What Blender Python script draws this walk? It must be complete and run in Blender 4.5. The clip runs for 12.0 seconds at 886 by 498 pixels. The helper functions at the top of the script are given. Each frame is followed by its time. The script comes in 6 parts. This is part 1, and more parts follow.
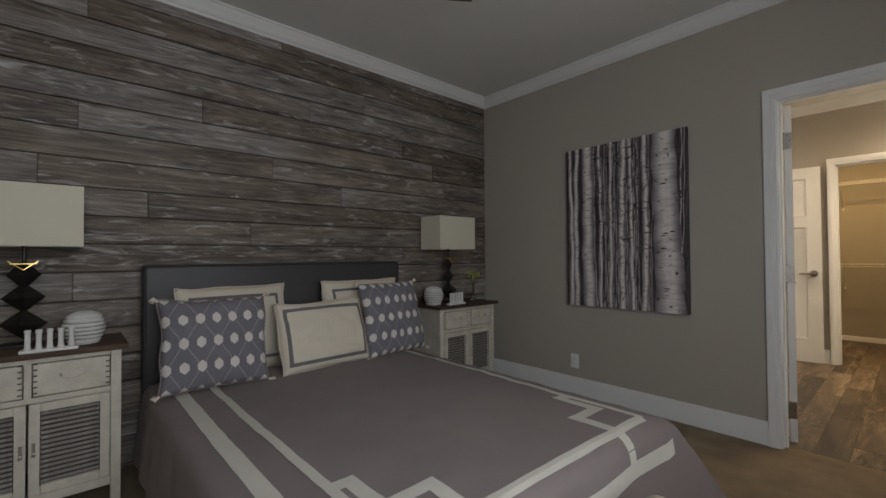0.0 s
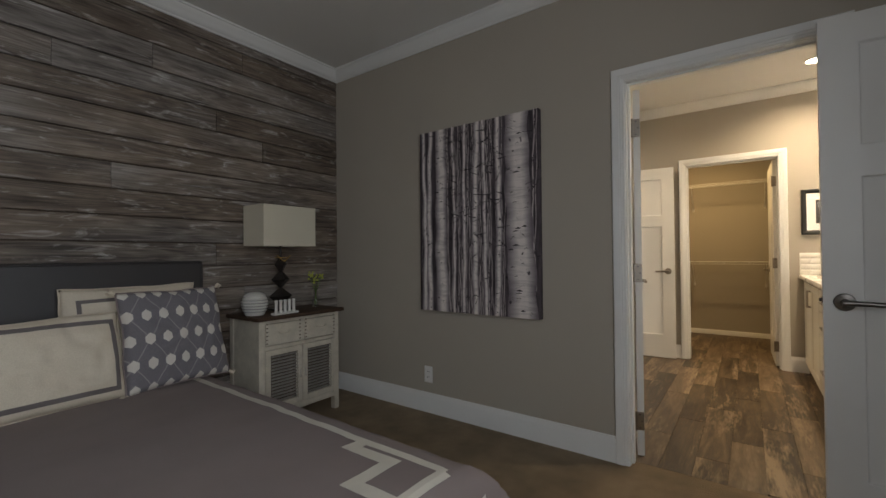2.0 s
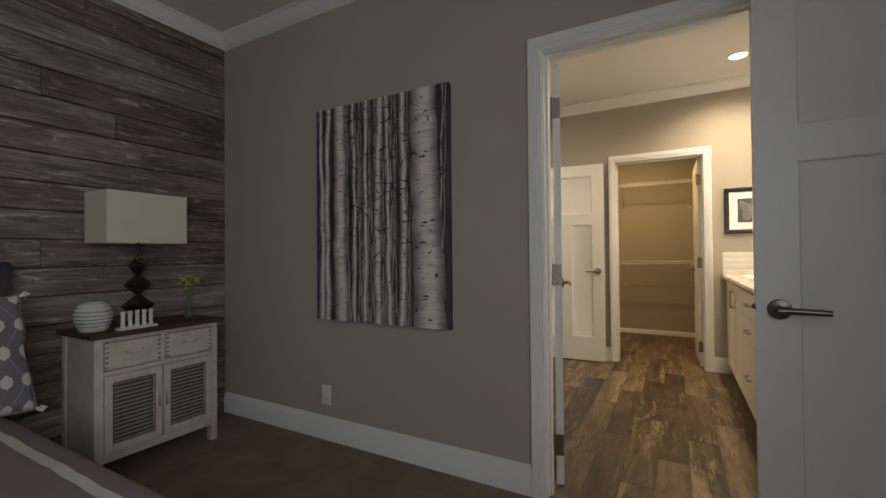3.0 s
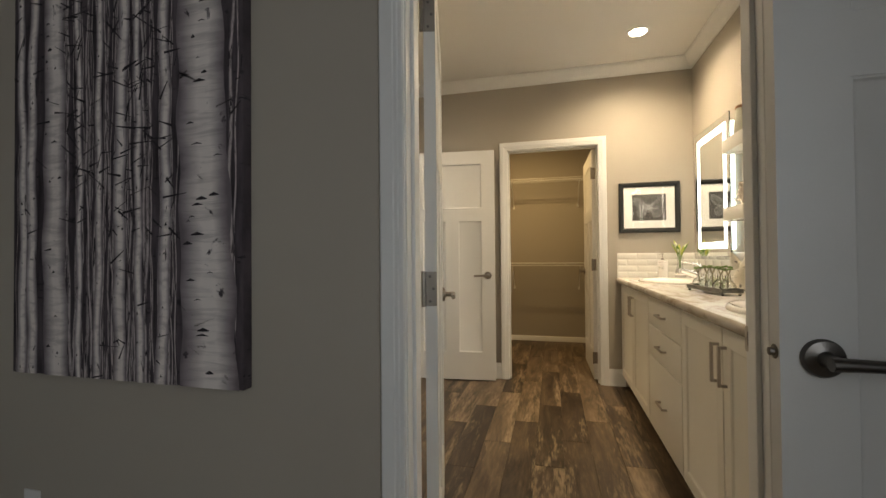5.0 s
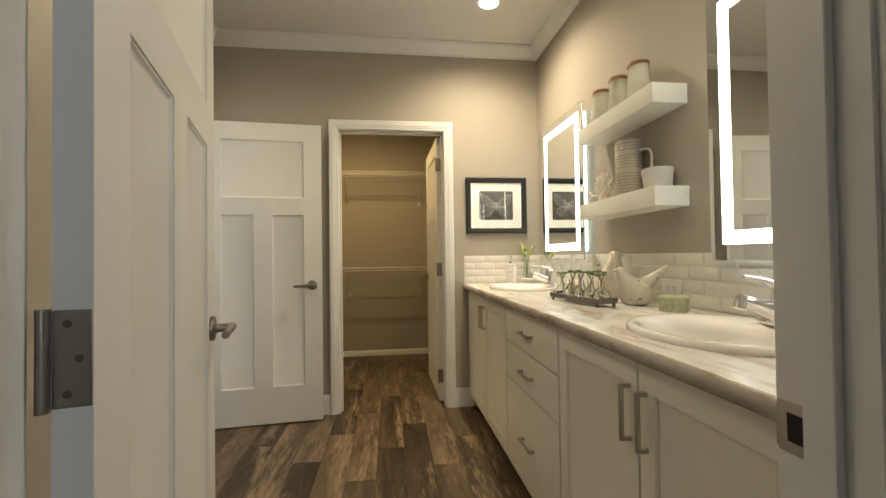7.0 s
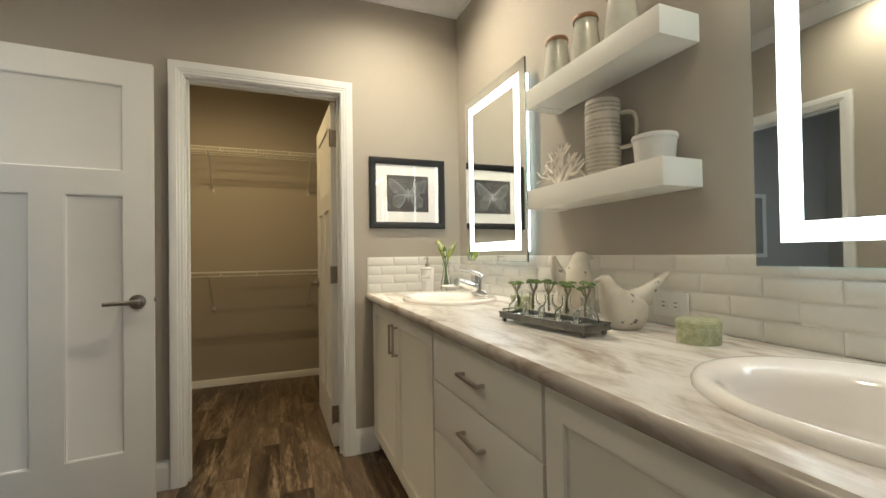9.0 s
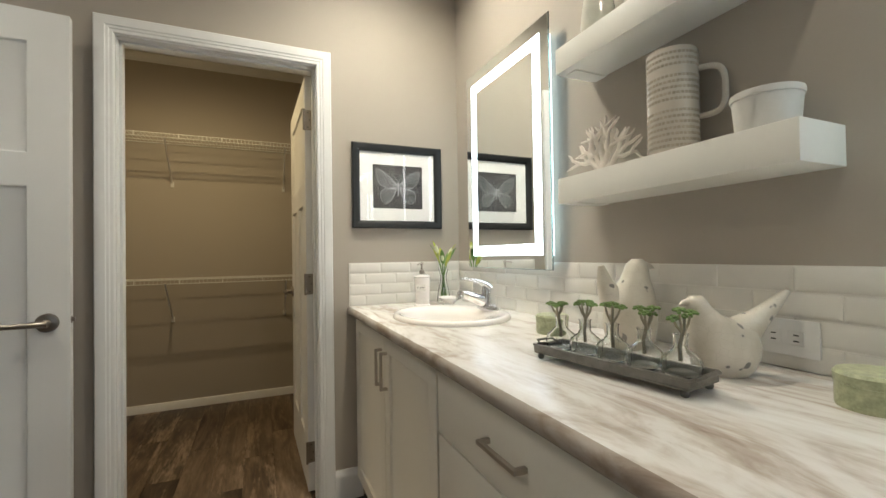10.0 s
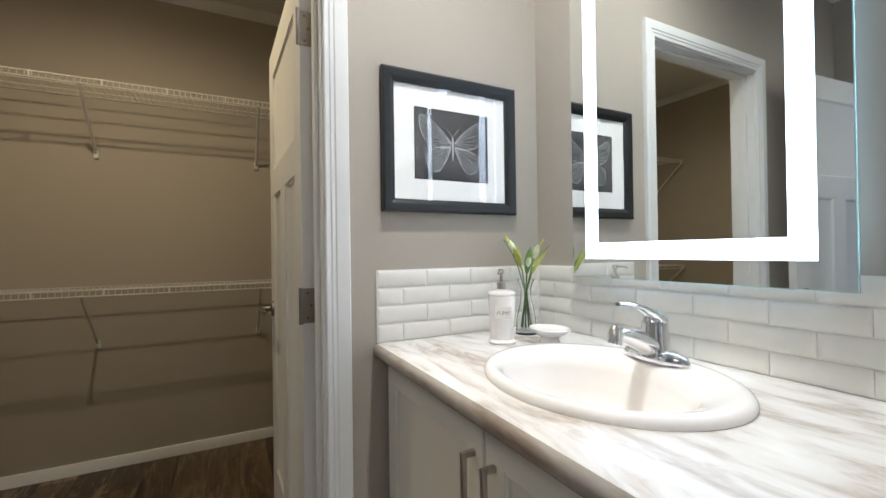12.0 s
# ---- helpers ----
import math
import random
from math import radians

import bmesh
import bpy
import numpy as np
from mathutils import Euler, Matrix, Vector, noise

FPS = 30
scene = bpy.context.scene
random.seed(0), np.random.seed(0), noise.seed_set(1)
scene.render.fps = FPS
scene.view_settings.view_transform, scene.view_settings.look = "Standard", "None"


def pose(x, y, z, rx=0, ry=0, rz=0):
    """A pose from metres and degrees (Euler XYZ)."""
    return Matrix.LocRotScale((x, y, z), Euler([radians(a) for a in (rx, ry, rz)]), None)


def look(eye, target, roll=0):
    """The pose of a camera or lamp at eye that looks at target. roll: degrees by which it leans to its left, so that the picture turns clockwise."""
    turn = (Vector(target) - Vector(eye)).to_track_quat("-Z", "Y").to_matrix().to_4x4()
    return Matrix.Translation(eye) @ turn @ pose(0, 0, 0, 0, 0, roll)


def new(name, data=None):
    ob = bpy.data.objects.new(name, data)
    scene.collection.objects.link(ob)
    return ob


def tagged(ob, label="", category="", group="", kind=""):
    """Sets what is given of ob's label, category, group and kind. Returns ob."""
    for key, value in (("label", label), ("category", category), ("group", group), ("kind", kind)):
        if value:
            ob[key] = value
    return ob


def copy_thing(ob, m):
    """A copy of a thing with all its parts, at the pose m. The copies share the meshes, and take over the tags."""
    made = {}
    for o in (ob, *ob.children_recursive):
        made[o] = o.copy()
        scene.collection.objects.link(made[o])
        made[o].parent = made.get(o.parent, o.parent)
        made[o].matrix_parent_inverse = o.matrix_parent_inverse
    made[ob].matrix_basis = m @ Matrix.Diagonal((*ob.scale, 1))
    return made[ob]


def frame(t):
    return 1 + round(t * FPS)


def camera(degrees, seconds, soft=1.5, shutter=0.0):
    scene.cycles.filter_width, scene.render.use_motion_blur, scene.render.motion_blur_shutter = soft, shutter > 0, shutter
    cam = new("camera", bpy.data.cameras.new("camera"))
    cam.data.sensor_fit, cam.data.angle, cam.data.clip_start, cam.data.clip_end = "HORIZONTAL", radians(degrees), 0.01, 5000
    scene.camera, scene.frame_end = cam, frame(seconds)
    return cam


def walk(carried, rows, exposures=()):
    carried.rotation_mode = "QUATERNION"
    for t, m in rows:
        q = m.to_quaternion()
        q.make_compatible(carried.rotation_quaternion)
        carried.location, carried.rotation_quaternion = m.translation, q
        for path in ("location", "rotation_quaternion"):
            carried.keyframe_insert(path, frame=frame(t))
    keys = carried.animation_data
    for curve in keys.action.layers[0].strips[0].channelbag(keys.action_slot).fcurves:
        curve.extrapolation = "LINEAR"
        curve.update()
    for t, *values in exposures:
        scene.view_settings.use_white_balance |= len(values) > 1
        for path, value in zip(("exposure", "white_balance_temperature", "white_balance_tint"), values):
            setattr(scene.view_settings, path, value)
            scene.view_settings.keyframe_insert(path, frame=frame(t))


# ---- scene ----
cam = camera(92.9, 12.0)
PATH = [
    (0, (0.019, -0.018, 1.137), (1.347, 1.477, 1.171), -0.4),
    (0.5, (0.186, -0.004, 1.127), (1.604, 1.406, 1.157), -0.6),
    (1, (0.362, -0.026, 1.138), (1.85, 1.311, 1.167), -0.5),
    (1.5, (0.526, -0.038, 1.118), (2.073, 1.228, 1.145), -0.5),
    (2, (0.746, -0.008, 1.124), (2.363, 1.168, 1.152), -0.5),
    (2.5, (0.974, -0.008, 1.119), (2.665, 1.059, 1.144), -0.5),
    (3, (1.225, -0.007, 1.118), (2.976, 0.96, 1.143), -0.5),
    (4.8, (2.003, 0.132, 1.110), (3.924, 0.690, 1.139), -0.5),
    (5, (2.086, 0.148, 1.113), (4.022, 0.647, 1.141), -0.5),
    (5.5, (2.257, 0.176, 1.116), (4.225, 0.531, 1.149), -0.5),
    (6, (2.456, 0.199, 1.125), (4.449, 0.365, 1.158), -0.5),
    (6.5, (2.612, 0.189, 1.131), (4.612, 0.139, 1.164), -0.6),
    (7, (2.788, 0.164, 1.114), (4.772, -0.087, 1.149), -0.8),
    (7.5, (2.979, 0.128, 1.124), (4.933, -0.291, 1.152), -0.8),
    (9.5, (3.643, 0.053, 1.126), (5.487, -0.72, 1.155), -0.9),
    (10, (3.853, 0.003, 1.146), (5.688, -0.793, 1.175), -0.9),
    (10.5, (4.073, 0.011, 1.141), (5.896, -0.81, 1.164), -0.8),
    (11, (4.304, 0.047, 1.155), (6.112, -0.808, 1.184), -0.8),
    (11.5, (4.502, 0.025, 1.147), (6.302, -0.846, 1.171), -0.9),
    (12, (4.737, -0.009, 1.165), (6.516, -0.923, 1.178), -0.8),
]
walk(cam, [(t, look(eye, target, roll)) for t, eye, target, roll in PATH],
     [(0, 0.42, 7100, 10), (2.5, 0.33, 7200, 9), (5, 0.24, 7200, 7), (7, 0.20, 6800, 3), (9.5, 0.08, 5800, 3), (12, 0.08, 4950, 7)])

world = bpy.data.worlds.new("sky_world")
scene.world = world
world.use_nodes = True
wn = world.node_tree
sky = wn.nodes.new("ShaderNodeTexSky")
sky.sky_type, sky.sun_disc = "NISHITA", False
sky.sun_elevation, sky.sun_rotation = radians(40), radians(200)
wn.nodes["Background"].inputs["Strength"].default_value = 0.08
wn.links.new(sky.outputs[0], wn.nodes["Background"].inputs["Color"])


def area_lamp(name, m, sx, sy, power, colour, spread=180):
    d = bpy.data.lights.new(name, "AREA")
    d.shape, d.size, d.size_y, d.energy, d.color, d.spread = "RECTANGLE", sx, sy, power, colour, radians(spread)
    ob = new(name, d)
    ob.matrix_world = m
    return ob


def spot_lamp(name, x, y, z, power, colour, size=172, blend=1.0, r=0.05):
    d = bpy.data.lights.new(name, "SPOT")
    d.energy, d.color, d.spot_size, d.spot_blend, d.shadow_soft_size = power, colour, radians(size), blend, r
    ob = new(name, d)
    ob.location = (x, y, z)
    return ob


CEIL = 2.70
WARM = (1.0, 0.82, 0.60)
DAY = (0.76, 0.83, 0.95)
# daylight in the window openings
area_lamp("bedroom_window_light", look((0.35, -0.90, 1.5), (0.35, 0.5, 1.4)), 1.7, 1.2, 25, DAY)
area_lamp("toilet_window_light", look((4.26, 2.05, 1.45), (5.0, 2.05, 1.40)), 0.7, 0.8, 4, DAY)
# recessed ceiling lights; the third, on the north side, is an added unseen fill
spot_lamp("downlight_lamp", 5.34, -0.47, CEIL - 0.012, 116, WARM, 156)
spot_lamp("downlight_lamp", 3.76, -0.47, CEIL - 0.012, 29, WARM)
spot_lamp("downlight_lamp", 4.75, 1.20, CEIL - 0.012, 50, WARM)
spot_lamp("closet_lamp", 6.48, 0.50, CEIL - 0.03, 54, (1.0, 0.69, 0.33), 174, 0.8, 0.025)


# ---- materials ----
def nodes_of(name):
    m = bpy.data.materials.new(name)
    m.use_nodes = True
    nt = m.node_tree
    return m, nt, nt.nodes["Principled BSDF"]


def link(nt, a, b):
    nt.links.new(a, b)


def value_of(nt, v, sock):
    if isinstance(v, (int, float)):
        sock.default_value = v
    else:
        nt.links.new(v, sock)


def calc(nt, op, a, b=0.0, c=0.0):
    n = nt.nodes.new("ShaderNodeMath")
    n.operation = op
    value_of(nt, a, n.inputs[0])
    value_of(nt, b, n.inputs[1])
    value_of(nt, c, n.inputs[2])
    return n.outputs[0]


def coords(nt, scale=(1, 1, 1), shuffle=False):
    tc = nt.nodes.new("ShaderNodeTexCoord")
    mp = nt.nodes.new("ShaderNodeMapping")
    mp.inputs["Scale"].default_value = scale
    link(nt, tc.outputs["Object"], mp.inputs["Vector"])
    if shuffle:
        oi = nt.nodes.new("ShaderNodeObjectInfo")
        add = nt.nodes.new("ShaderNodeVectorMath")
        add.operation = "SCALE"
        add.inputs[0].default_value = (37.0, 53.0, 71.0)
        link(nt, oi.outputs["Random"], add.inputs["Scale"])
        link(nt, add.outputs[0], mp.inputs["Location"])
    return mp.outputs[0]


def noise_of(nt, vec, scale, detail=4, rough=0.55, distort=0.0):
    n = nt.nodes.new("ShaderNodeTexNoise")
    n.inputs["Scale"].default_value, n.inputs["Detail"].default_value = scale, detail
    n.inputs["Roughness"].default_value, n.inputs["Distortion"].default_value = rough, distort
    link(nt, vec, n.inputs["Vector"])
    return n.outputs["Fac"]


def ramp_of(nt, fac, stops):
    r = nt.nodes.new("ShaderNodeValToRGB")
    el = r.color_ramp.elements
    while len(el) < len(stops):
        el.new(0.5)
    for e, (p, c) in zip(el, stops):
        e.position, e.color = p, (*c, 1)
    value_of(nt, fac, r.inputs["Fac"])
    return r.outputs["Color"]


def mix_of(nt, fac, a, b):
    m = nt.nodes.new("ShaderNodeMix")
    m.data_type = "RGBA"
    value_of(nt, fac, m.inputs["Factor"])
    for v, s in ((a, m.inputs[6]), (b, m.inputs[7])):
        if isinstance(v, tuple):
            s.default_value = (*v, 1)
        else:
            link(nt, v, s)
    return m.outputs[2]


def bump_of(nt, bsdf, height, strength, dist=0.002):
    b = nt.nodes.new("ShaderNodeBump")
    b.inputs["Strength"].default_value, b.inputs["Distance"].default_value = strength, dist
    link(nt, height, b.inputs["Height"])
    link(nt, b.outputs[0], bsdf.inputs["Normal"])


def surface(name, col, rough, metal=0.0, var=0.10, scale=3.0, grain=120.0, bump=0.15, dist=0.001, coat=0.0):
    """Two scales of tone variation and a fine relief."""
    m, nt, b = nodes_of(name)
    v = coords(nt)
    big, small = noise_of(nt, v, scale, 3), noise_of(nt, v, grain, 3)
    f = calc(nt, "ADD", calc(nt, "MULTIPLY", big, 0.7), calc(nt, "MULTIPLY", small, 0.3))
    lo, hi = tuple(c * (1 - var) for c in col), tuple(min(1, c * (1 + var)) for c in col)
    link(nt, ramp_of(nt, f, [(0.3, lo), (0.7, hi)]), b.inputs["Base Color"])
    value_of(nt, calc(nt, "ADD", calc(nt, "MULTIPLY", big, 0.12), rough - 0.06), b.inputs["Roughness"])
    b.inputs["Metallic"].default_value = metal
    b.inputs["Coat Weight"].default_value = coat
    if bump:
        bump_of(nt, b, small, bump, dist)
    return m


def grain_wood(name, stops, sc, rough, bump, axis_scale, light=None, coat=0.0, tone=0.13):
    """Boards: stretched grain with rings, per-board offset and tone."""
    m, nt, b = nodes_of(name)
    v = coords(nt, axis_scale, True)
    g = noise_of(nt, v, sc, 6, 0.62, 1.1)
    fine = noise_of(nt, v, sc * 6.0, 4, 0.6, 0.3)
    oi = nt.nodes.new("ShaderNodeObjectInfo")
    f = calc(nt, "ADD", calc(nt, "MULTIPLY", g, 0.68), calc(nt, "MULTIPLY", fine, 0.32))
    f = calc(nt, "ADD", f, calc(nt, "MULTIPLY", calc(nt, "SUBTRACT", oi.outputs["Random"], 0.5), tone))
    colour = ramp_of(nt, f, stops)
    if light:
        blotch = noise_of(nt, coords(nt, tuple(a * 0.5 for a in axis_scale), True), sc * 0.8, 4, 0.7, 0.5)
        k = ramp_of(nt, calc(nt, "ADD", calc(nt, "MULTIPLY", blotch, 0.75), calc(nt, "MULTIPLY", fine, 0.25)), [(0.52, (0, 0, 0)), (0.63, (1, 1, 1))])
        colour = mix_of(nt, k, colour, light)
    link(nt, colour, b.inputs["Base Color"])
    value_of(nt, calc(nt, "ADD", calc(nt, "MULTIPLY", fine, 0.2), rough), b.inputs["Roughness"])
    b.inputs["Coat Weight"].default_value = coat
    bump_of(nt, b, f, bump, 0.0015)
    return m


M_WALL = surface("wall_paint_greige", (0.416, 0.377, 0.321), 0.75, var=0.025, scale=1.2, grain=260, bump=0.08)
M_CEIL = surface("ceiling_paint_white", (0.74, 0.73, 0.71), 0.85, var=0.02, scale=1.0, grain=180, bump=0.25)
M_TRIM = surface("trim_paint_white", (0.78, 0.78, 0.77), 0.38, var=0.025, scale=4, grain=60, bump=0.03)
M_DOOR = surface("door_paint_white", (0.74, 0.735, 0.72), 0.42, var=0.03, scale=3, grain=200, bump=0.06)
M_CAB = surface("cabinet_paint_ivory", (0.80, 0.77, 0.69), 0.40, var=0.025, scale=3, grain=90, bump=0.03)
M_CARPET = surface("carpet_tan", (0.25, 0.185, 0.118), 0.95, var=0.30, scale=5, grain=420, bump=0.9, dist=0.006)
M_NICKEL = surface("satin_nickel", (0.50, 0.46, 0.41), 0.32, 1.0, var=0.06, scale=20, grain=400, bump=0.02)
M_BRONZE = surface("dark_nickel", (0.15, 0.138, 0.128), 0.33, 1.0, var=0.08, scale=20, grain=400, bump=0.02)
M_LEVER = surface("brushed_pewter", (0.30, 0.27, 0.24), 0.33, 1.0, var=0.06, scale=20, grain=400, bump=0.02)
M_CHROME = surface("chrome", (0.85, 0.86, 0.88), 0.10, 1.0, var=0.02, scale=10, grain=100, bump=0.0)
M_CERAMIC = surface("ivory_ceramic", (0.85, 0.815, 0.785), 0.065, var=0.02, scale=4, grain=50, bump=0.01, coat=0.5)
M_TILE = surface("white_glazed_tile", (0.80, 0.78, 0.73), 0.13, var=0.03, scale=5, grain=30, bump=0.04, coat=0.4)
M_GROUT = surface("grout_light", (0.80, 0.78, 0.735), 0.8, var=0.05, scale=12, grain=300, bump=0.3)
M_SHELF = surface("shelf_paint_white", (0.80, 0.79, 0.74), 0.45, var=0.02, scale=4, grain=80, bump=0.03)
M_PLASTIC = surface("white_plastic", (0.78, 0.78, 0.77), 0.35, var=0.02, scale=6, grain=80, bump=0.0)
M_DARK = surface("dark_void", (0.02, 0.02, 0.02), 0.8, var=0.1, bump=0.0)
M_WIRE = surface("white_wire_coating", (0.72, 0.72, 0.70), 0.4, var=0.03, bump=0.0)
M_FRAME = surface("black_picture_frame", (0.014, 0.015, 0.015), 0.42, var=0.2, scale=20, grain=200, bump=0.08)
M_MAT = surface("white_mat_board", (0.82, 0.82, 0.81), 0.8, var=0.02, scale=5, grain=300, bump=0.05)
M_PRINT = surface("charcoal_print", (0.055, 0.055, 0.058), 0.6, var=0.35, scale=12, grain=60, bump=0.0)
M_WING = surface("pale_wing_print", (0.105, 0.107, 0.113), 0.6, var=0.6, scale=30, grain=90, bump=0.0)
M_WINGLINE = surface("white_wing_line", (0.52, 0.53, 0.55), 0.6, var=0.2, scale=30, grain=90, bump=0.0)
M_HEADBOARD = surface("dark_grey_leather", (0.042, 0.040, 0.042), 0.52, var=0.12, scale=4, grain=160, bump=0.25)
M_SPREAD = surface("grey_cotton_spread", (0.232, 0.190, 0.186), 0.92, var=0.07, scale=4, grain=600, bump=0.35)
M_CREAM = surface("cream_cotton", (0.64, 0.565, 0.46), 0.92, var=0.05, scale=8, grain=500, bump=0.3)
M_STRIPE = surface("cream_applied_band", (0.60, 0.565, 0.50), 0.9, var=0.05, scale=12, grain=500, bump=0.3)
M_SHADE = surface("cream_lampshade_linen", (0.66, 0.61, 0.49), 0.9, var=0.04, scale=3, grain=420, bump=0.3)
M_NSWHITE = surface("distressed_white_paint", (0.57, 0.52, 0.435), 0.6, var=0.16, scale=14, grain=90, bump=0.2)
M_NSDARK = surface("worn_dark_edge", (0.075, 0.05, 0.035), 0.7, var=0.3, scale=30, grain=90, bump=0.2)
M_LOUVRE = surface("worn_louvre_slat", (0.25, 0.235, 0.215), 0.7, var=0.3, scale=30, grain=120, bump=0.2)
M_NSTOP = grain_wood("brown_wood_top", [(0.3, (0.035, 0.018, 0.010)), (0.7, (0.10, 0.055, 0.031))], 5, 0.6, 0.3, (1.0, 9, 9))
M_LAMPBASE = surface("dark_bronze_facets", (0.035, 0.030, 0.028), 0.35, 0.6, var=0.25, scale=12, grain=90, bump=0.1)
M_GOLD = surface("aged_gold", (0.62, 0.43, 0.16), 0.3, 1.0, var=0.15, scale=20, grain=90, bump=0.05)
M_VASEWHITE = surface("white_stoneware", (0.66, 0.65, 0.62), 0.45, var=0.06, scale=15, grain=90, bump=0.1)
M_BAND = surface("grey_glaze_band", (0.20, 0.20, 0.195), 0.5, var=0.1, bump=0.05)
M_LEAF = surface("green_leaf", (0.13, 0.24, 0.045), 0.5, var=0.3, scale=25, grain=120, bump=0.1)
M_SUCCULENT = surface("grey_green_succulent", (0.17, 0.26, 0.075), 0.55, var=0.35, scale=40, grain=160, bump=0.1)
M_FLOWER = surface("yellow_green_flower", (0.42, 0.46, 0.08), 0.6, var=0.25, scale=40, grain=120, bump=0.1)
M_BUD = surface("pale_lily_bud", (0.62, 0.66, 0.42), 0.5, var=0.2, scale=40, grain=120, bump=0.1)
M_STEM = surface("grey_green_stem", (0.32, 0.29, 0.21), 0.7, var=0.2, scale=40, grain=120, bump=0.1)
M_JAR = surface("sea_green_glaze", (0.66, 0.66, 0.58), 0.14, var=0.10, scale=9, grain=50, bump=0.03, coat=0.5)
M_JARRIM = surface("brown_glaze_rim", (0.32, 0.17, 0.085), 0.3, var=0.25, scale=30, grain=90, bump=0.1)
M_CORAL = surface("white_coral", (0.74, 0.69, 0.62), 0.7, var=0.10, scale=30, grain=160, bump=0.4)
M_MUG = surface("cream_glaze", (0.56, 0.52, 0.45), 0.14, var=0.05, scale=15, grain=90, bump=0.02, coat=0.4)
M_MUGRIDGE = surface("taupe_bead_glaze", (0.41, 0.37, 0.305), 0.14, var=0.25, scale=60, grain=160, bump=0.3)
M_BIRDSPOT = surface("grey_glaze_chip", (0.27, 0.26, 0.24), 0.5, var=0.3, scale=60, grain=160, bump=0.1)
M_ZINC = surface("weathered_zinc", (0.20, 0.195, 0.18), 0.45, 0.7, var=0.35, scale=18, grain=120, bump=0.25)
M_GREENBOX = surface("mottled_green_lacquer", (0.40, 0.43, 0.27), 0.4, var=0.35, scale=70, grain=220, bump=0.35)
M_BLIND = surface("white_blind_slat", (0.78, 0.79, 0.80), 0.5, var=0.02, bump=0.0)
M_FAN = surface("brown_fan_blade", (0.10, 0.055, 0.035), 0.45, var=0.2, scale=8, grain=60, bump=0.1)

def board_wood():
    """Weathered boards: cathedral growth rings, fine saw grain, worn pale patches and browner boards."""
    m, nt, b = nodes_of("weathered_grey_board")
    oi = nt.nodes.new("ShaderNodeObjectInfo")
    field = noise_of(nt, coords(nt, (0.38, 1, 4.6), True), 2.0, 2, 0.4, 0.5)
    rings = calc(nt, "PINGPONG", calc(nt, "MULTIPLY", field, 15.0), 0.5)
    rings = calc(nt, "MULTIPLY", rings, 2.0)
    fine = noise_of(nt, coords(nt, (1.4, 1, 34), True), 5.0, 5, 0.7, 0.15)
    long_grain = noise_of(nt, coords(nt, (0.4, 1, 11), True), 4.0, 5, 0.65, 0.5)
    patch = noise_of(nt, coords(nt, (0.8, 1, 3.2), True), 2.6, 4, 0.6, 0.5)
    worn = ramp_of(nt, noise_of(nt, coords(nt, (1.3, 1, 6.5), True), 3.2, 5, 0.68, 1.2), [(0.56, (0, 0, 0)), (0.68, (1, 1, 1))])
    f = calc(nt, "ADD", calc(nt, "MULTIPLY", rings, 0.07), calc(nt, "MULTIPLY", fine, 0.25))
    f = calc(nt, "ADD", f, calc(nt, "ADD", calc(nt, "MULTIPLY", long_grain, 0.30), calc(nt, "MULTIPLY", patch, 0.36)))
    f = calc(nt, "ADD", f, calc(nt, "MULTIPLY", calc(nt, "SUBTRACT", oi.outputs["Random"], 0.5), 0.085))
    grey = ramp_of(nt, f, [(0.36, (0.045, 0.038, 0.034)), (0.45, (0.140, 0.122, 0.110)), (0.54, (0.240, 0.216, 0.198)), (0.66, (0.42, 0.39, 0.365))])
    brown = ramp_of(nt, f, [(0.36, (0.044, 0.032, 0.024)), (0.50, (0.170, 0.130, 0.100)), (0.66, (0.36, 0.30, 0.245))])
    tint = calc(nt, "ADD", noise_of(nt, coords(nt, (0.4, 1, 1.0), True), 1.5, 3, 0.5), calc(nt, "MULTIPLY", calc(nt, "SUBTRACT", oi.outputs["Random"], 0.5), -0.20))
    c = mix_of(nt, ramp_of(nt, tint, [(0.38, (0, 0, 0)), (0.56, (1, 1, 1))]), grey, brown)
    k = calc(nt, "MULTIPLY", calc(nt, "MULTIPLY", worn, 0.7), calc(nt, "ADD", calc(nt, "MULTIPLY", rings, 0.6), 0.4))
    link(nt, mix_of(nt, k, c, (0.62, 0.60, 0.575)), b.inputs["Base Color"])
    b.inputs["Roughness"].default_value = 0.66
    bump_of(nt, b, f, 0.7, 0.002)
    return m


# weathered wall boards and vinyl floor planks
M_PLANK = board_wood()
M_FLOOR = grain_wood("weathered_brown_vinyl", [(0.34, (0.022, 0.013, 0.008)), (0.46, (0.062, 0.039, 0.023)), (0.58, (0.120, 0.080, 0.048)), (0.76, (0.23, 0.17, 0.11))], 2.4, 0.36, 0.35, (0.9, 5.5, 1.0), (0.29, 0.215, 0.14), 0.1, 0.24)


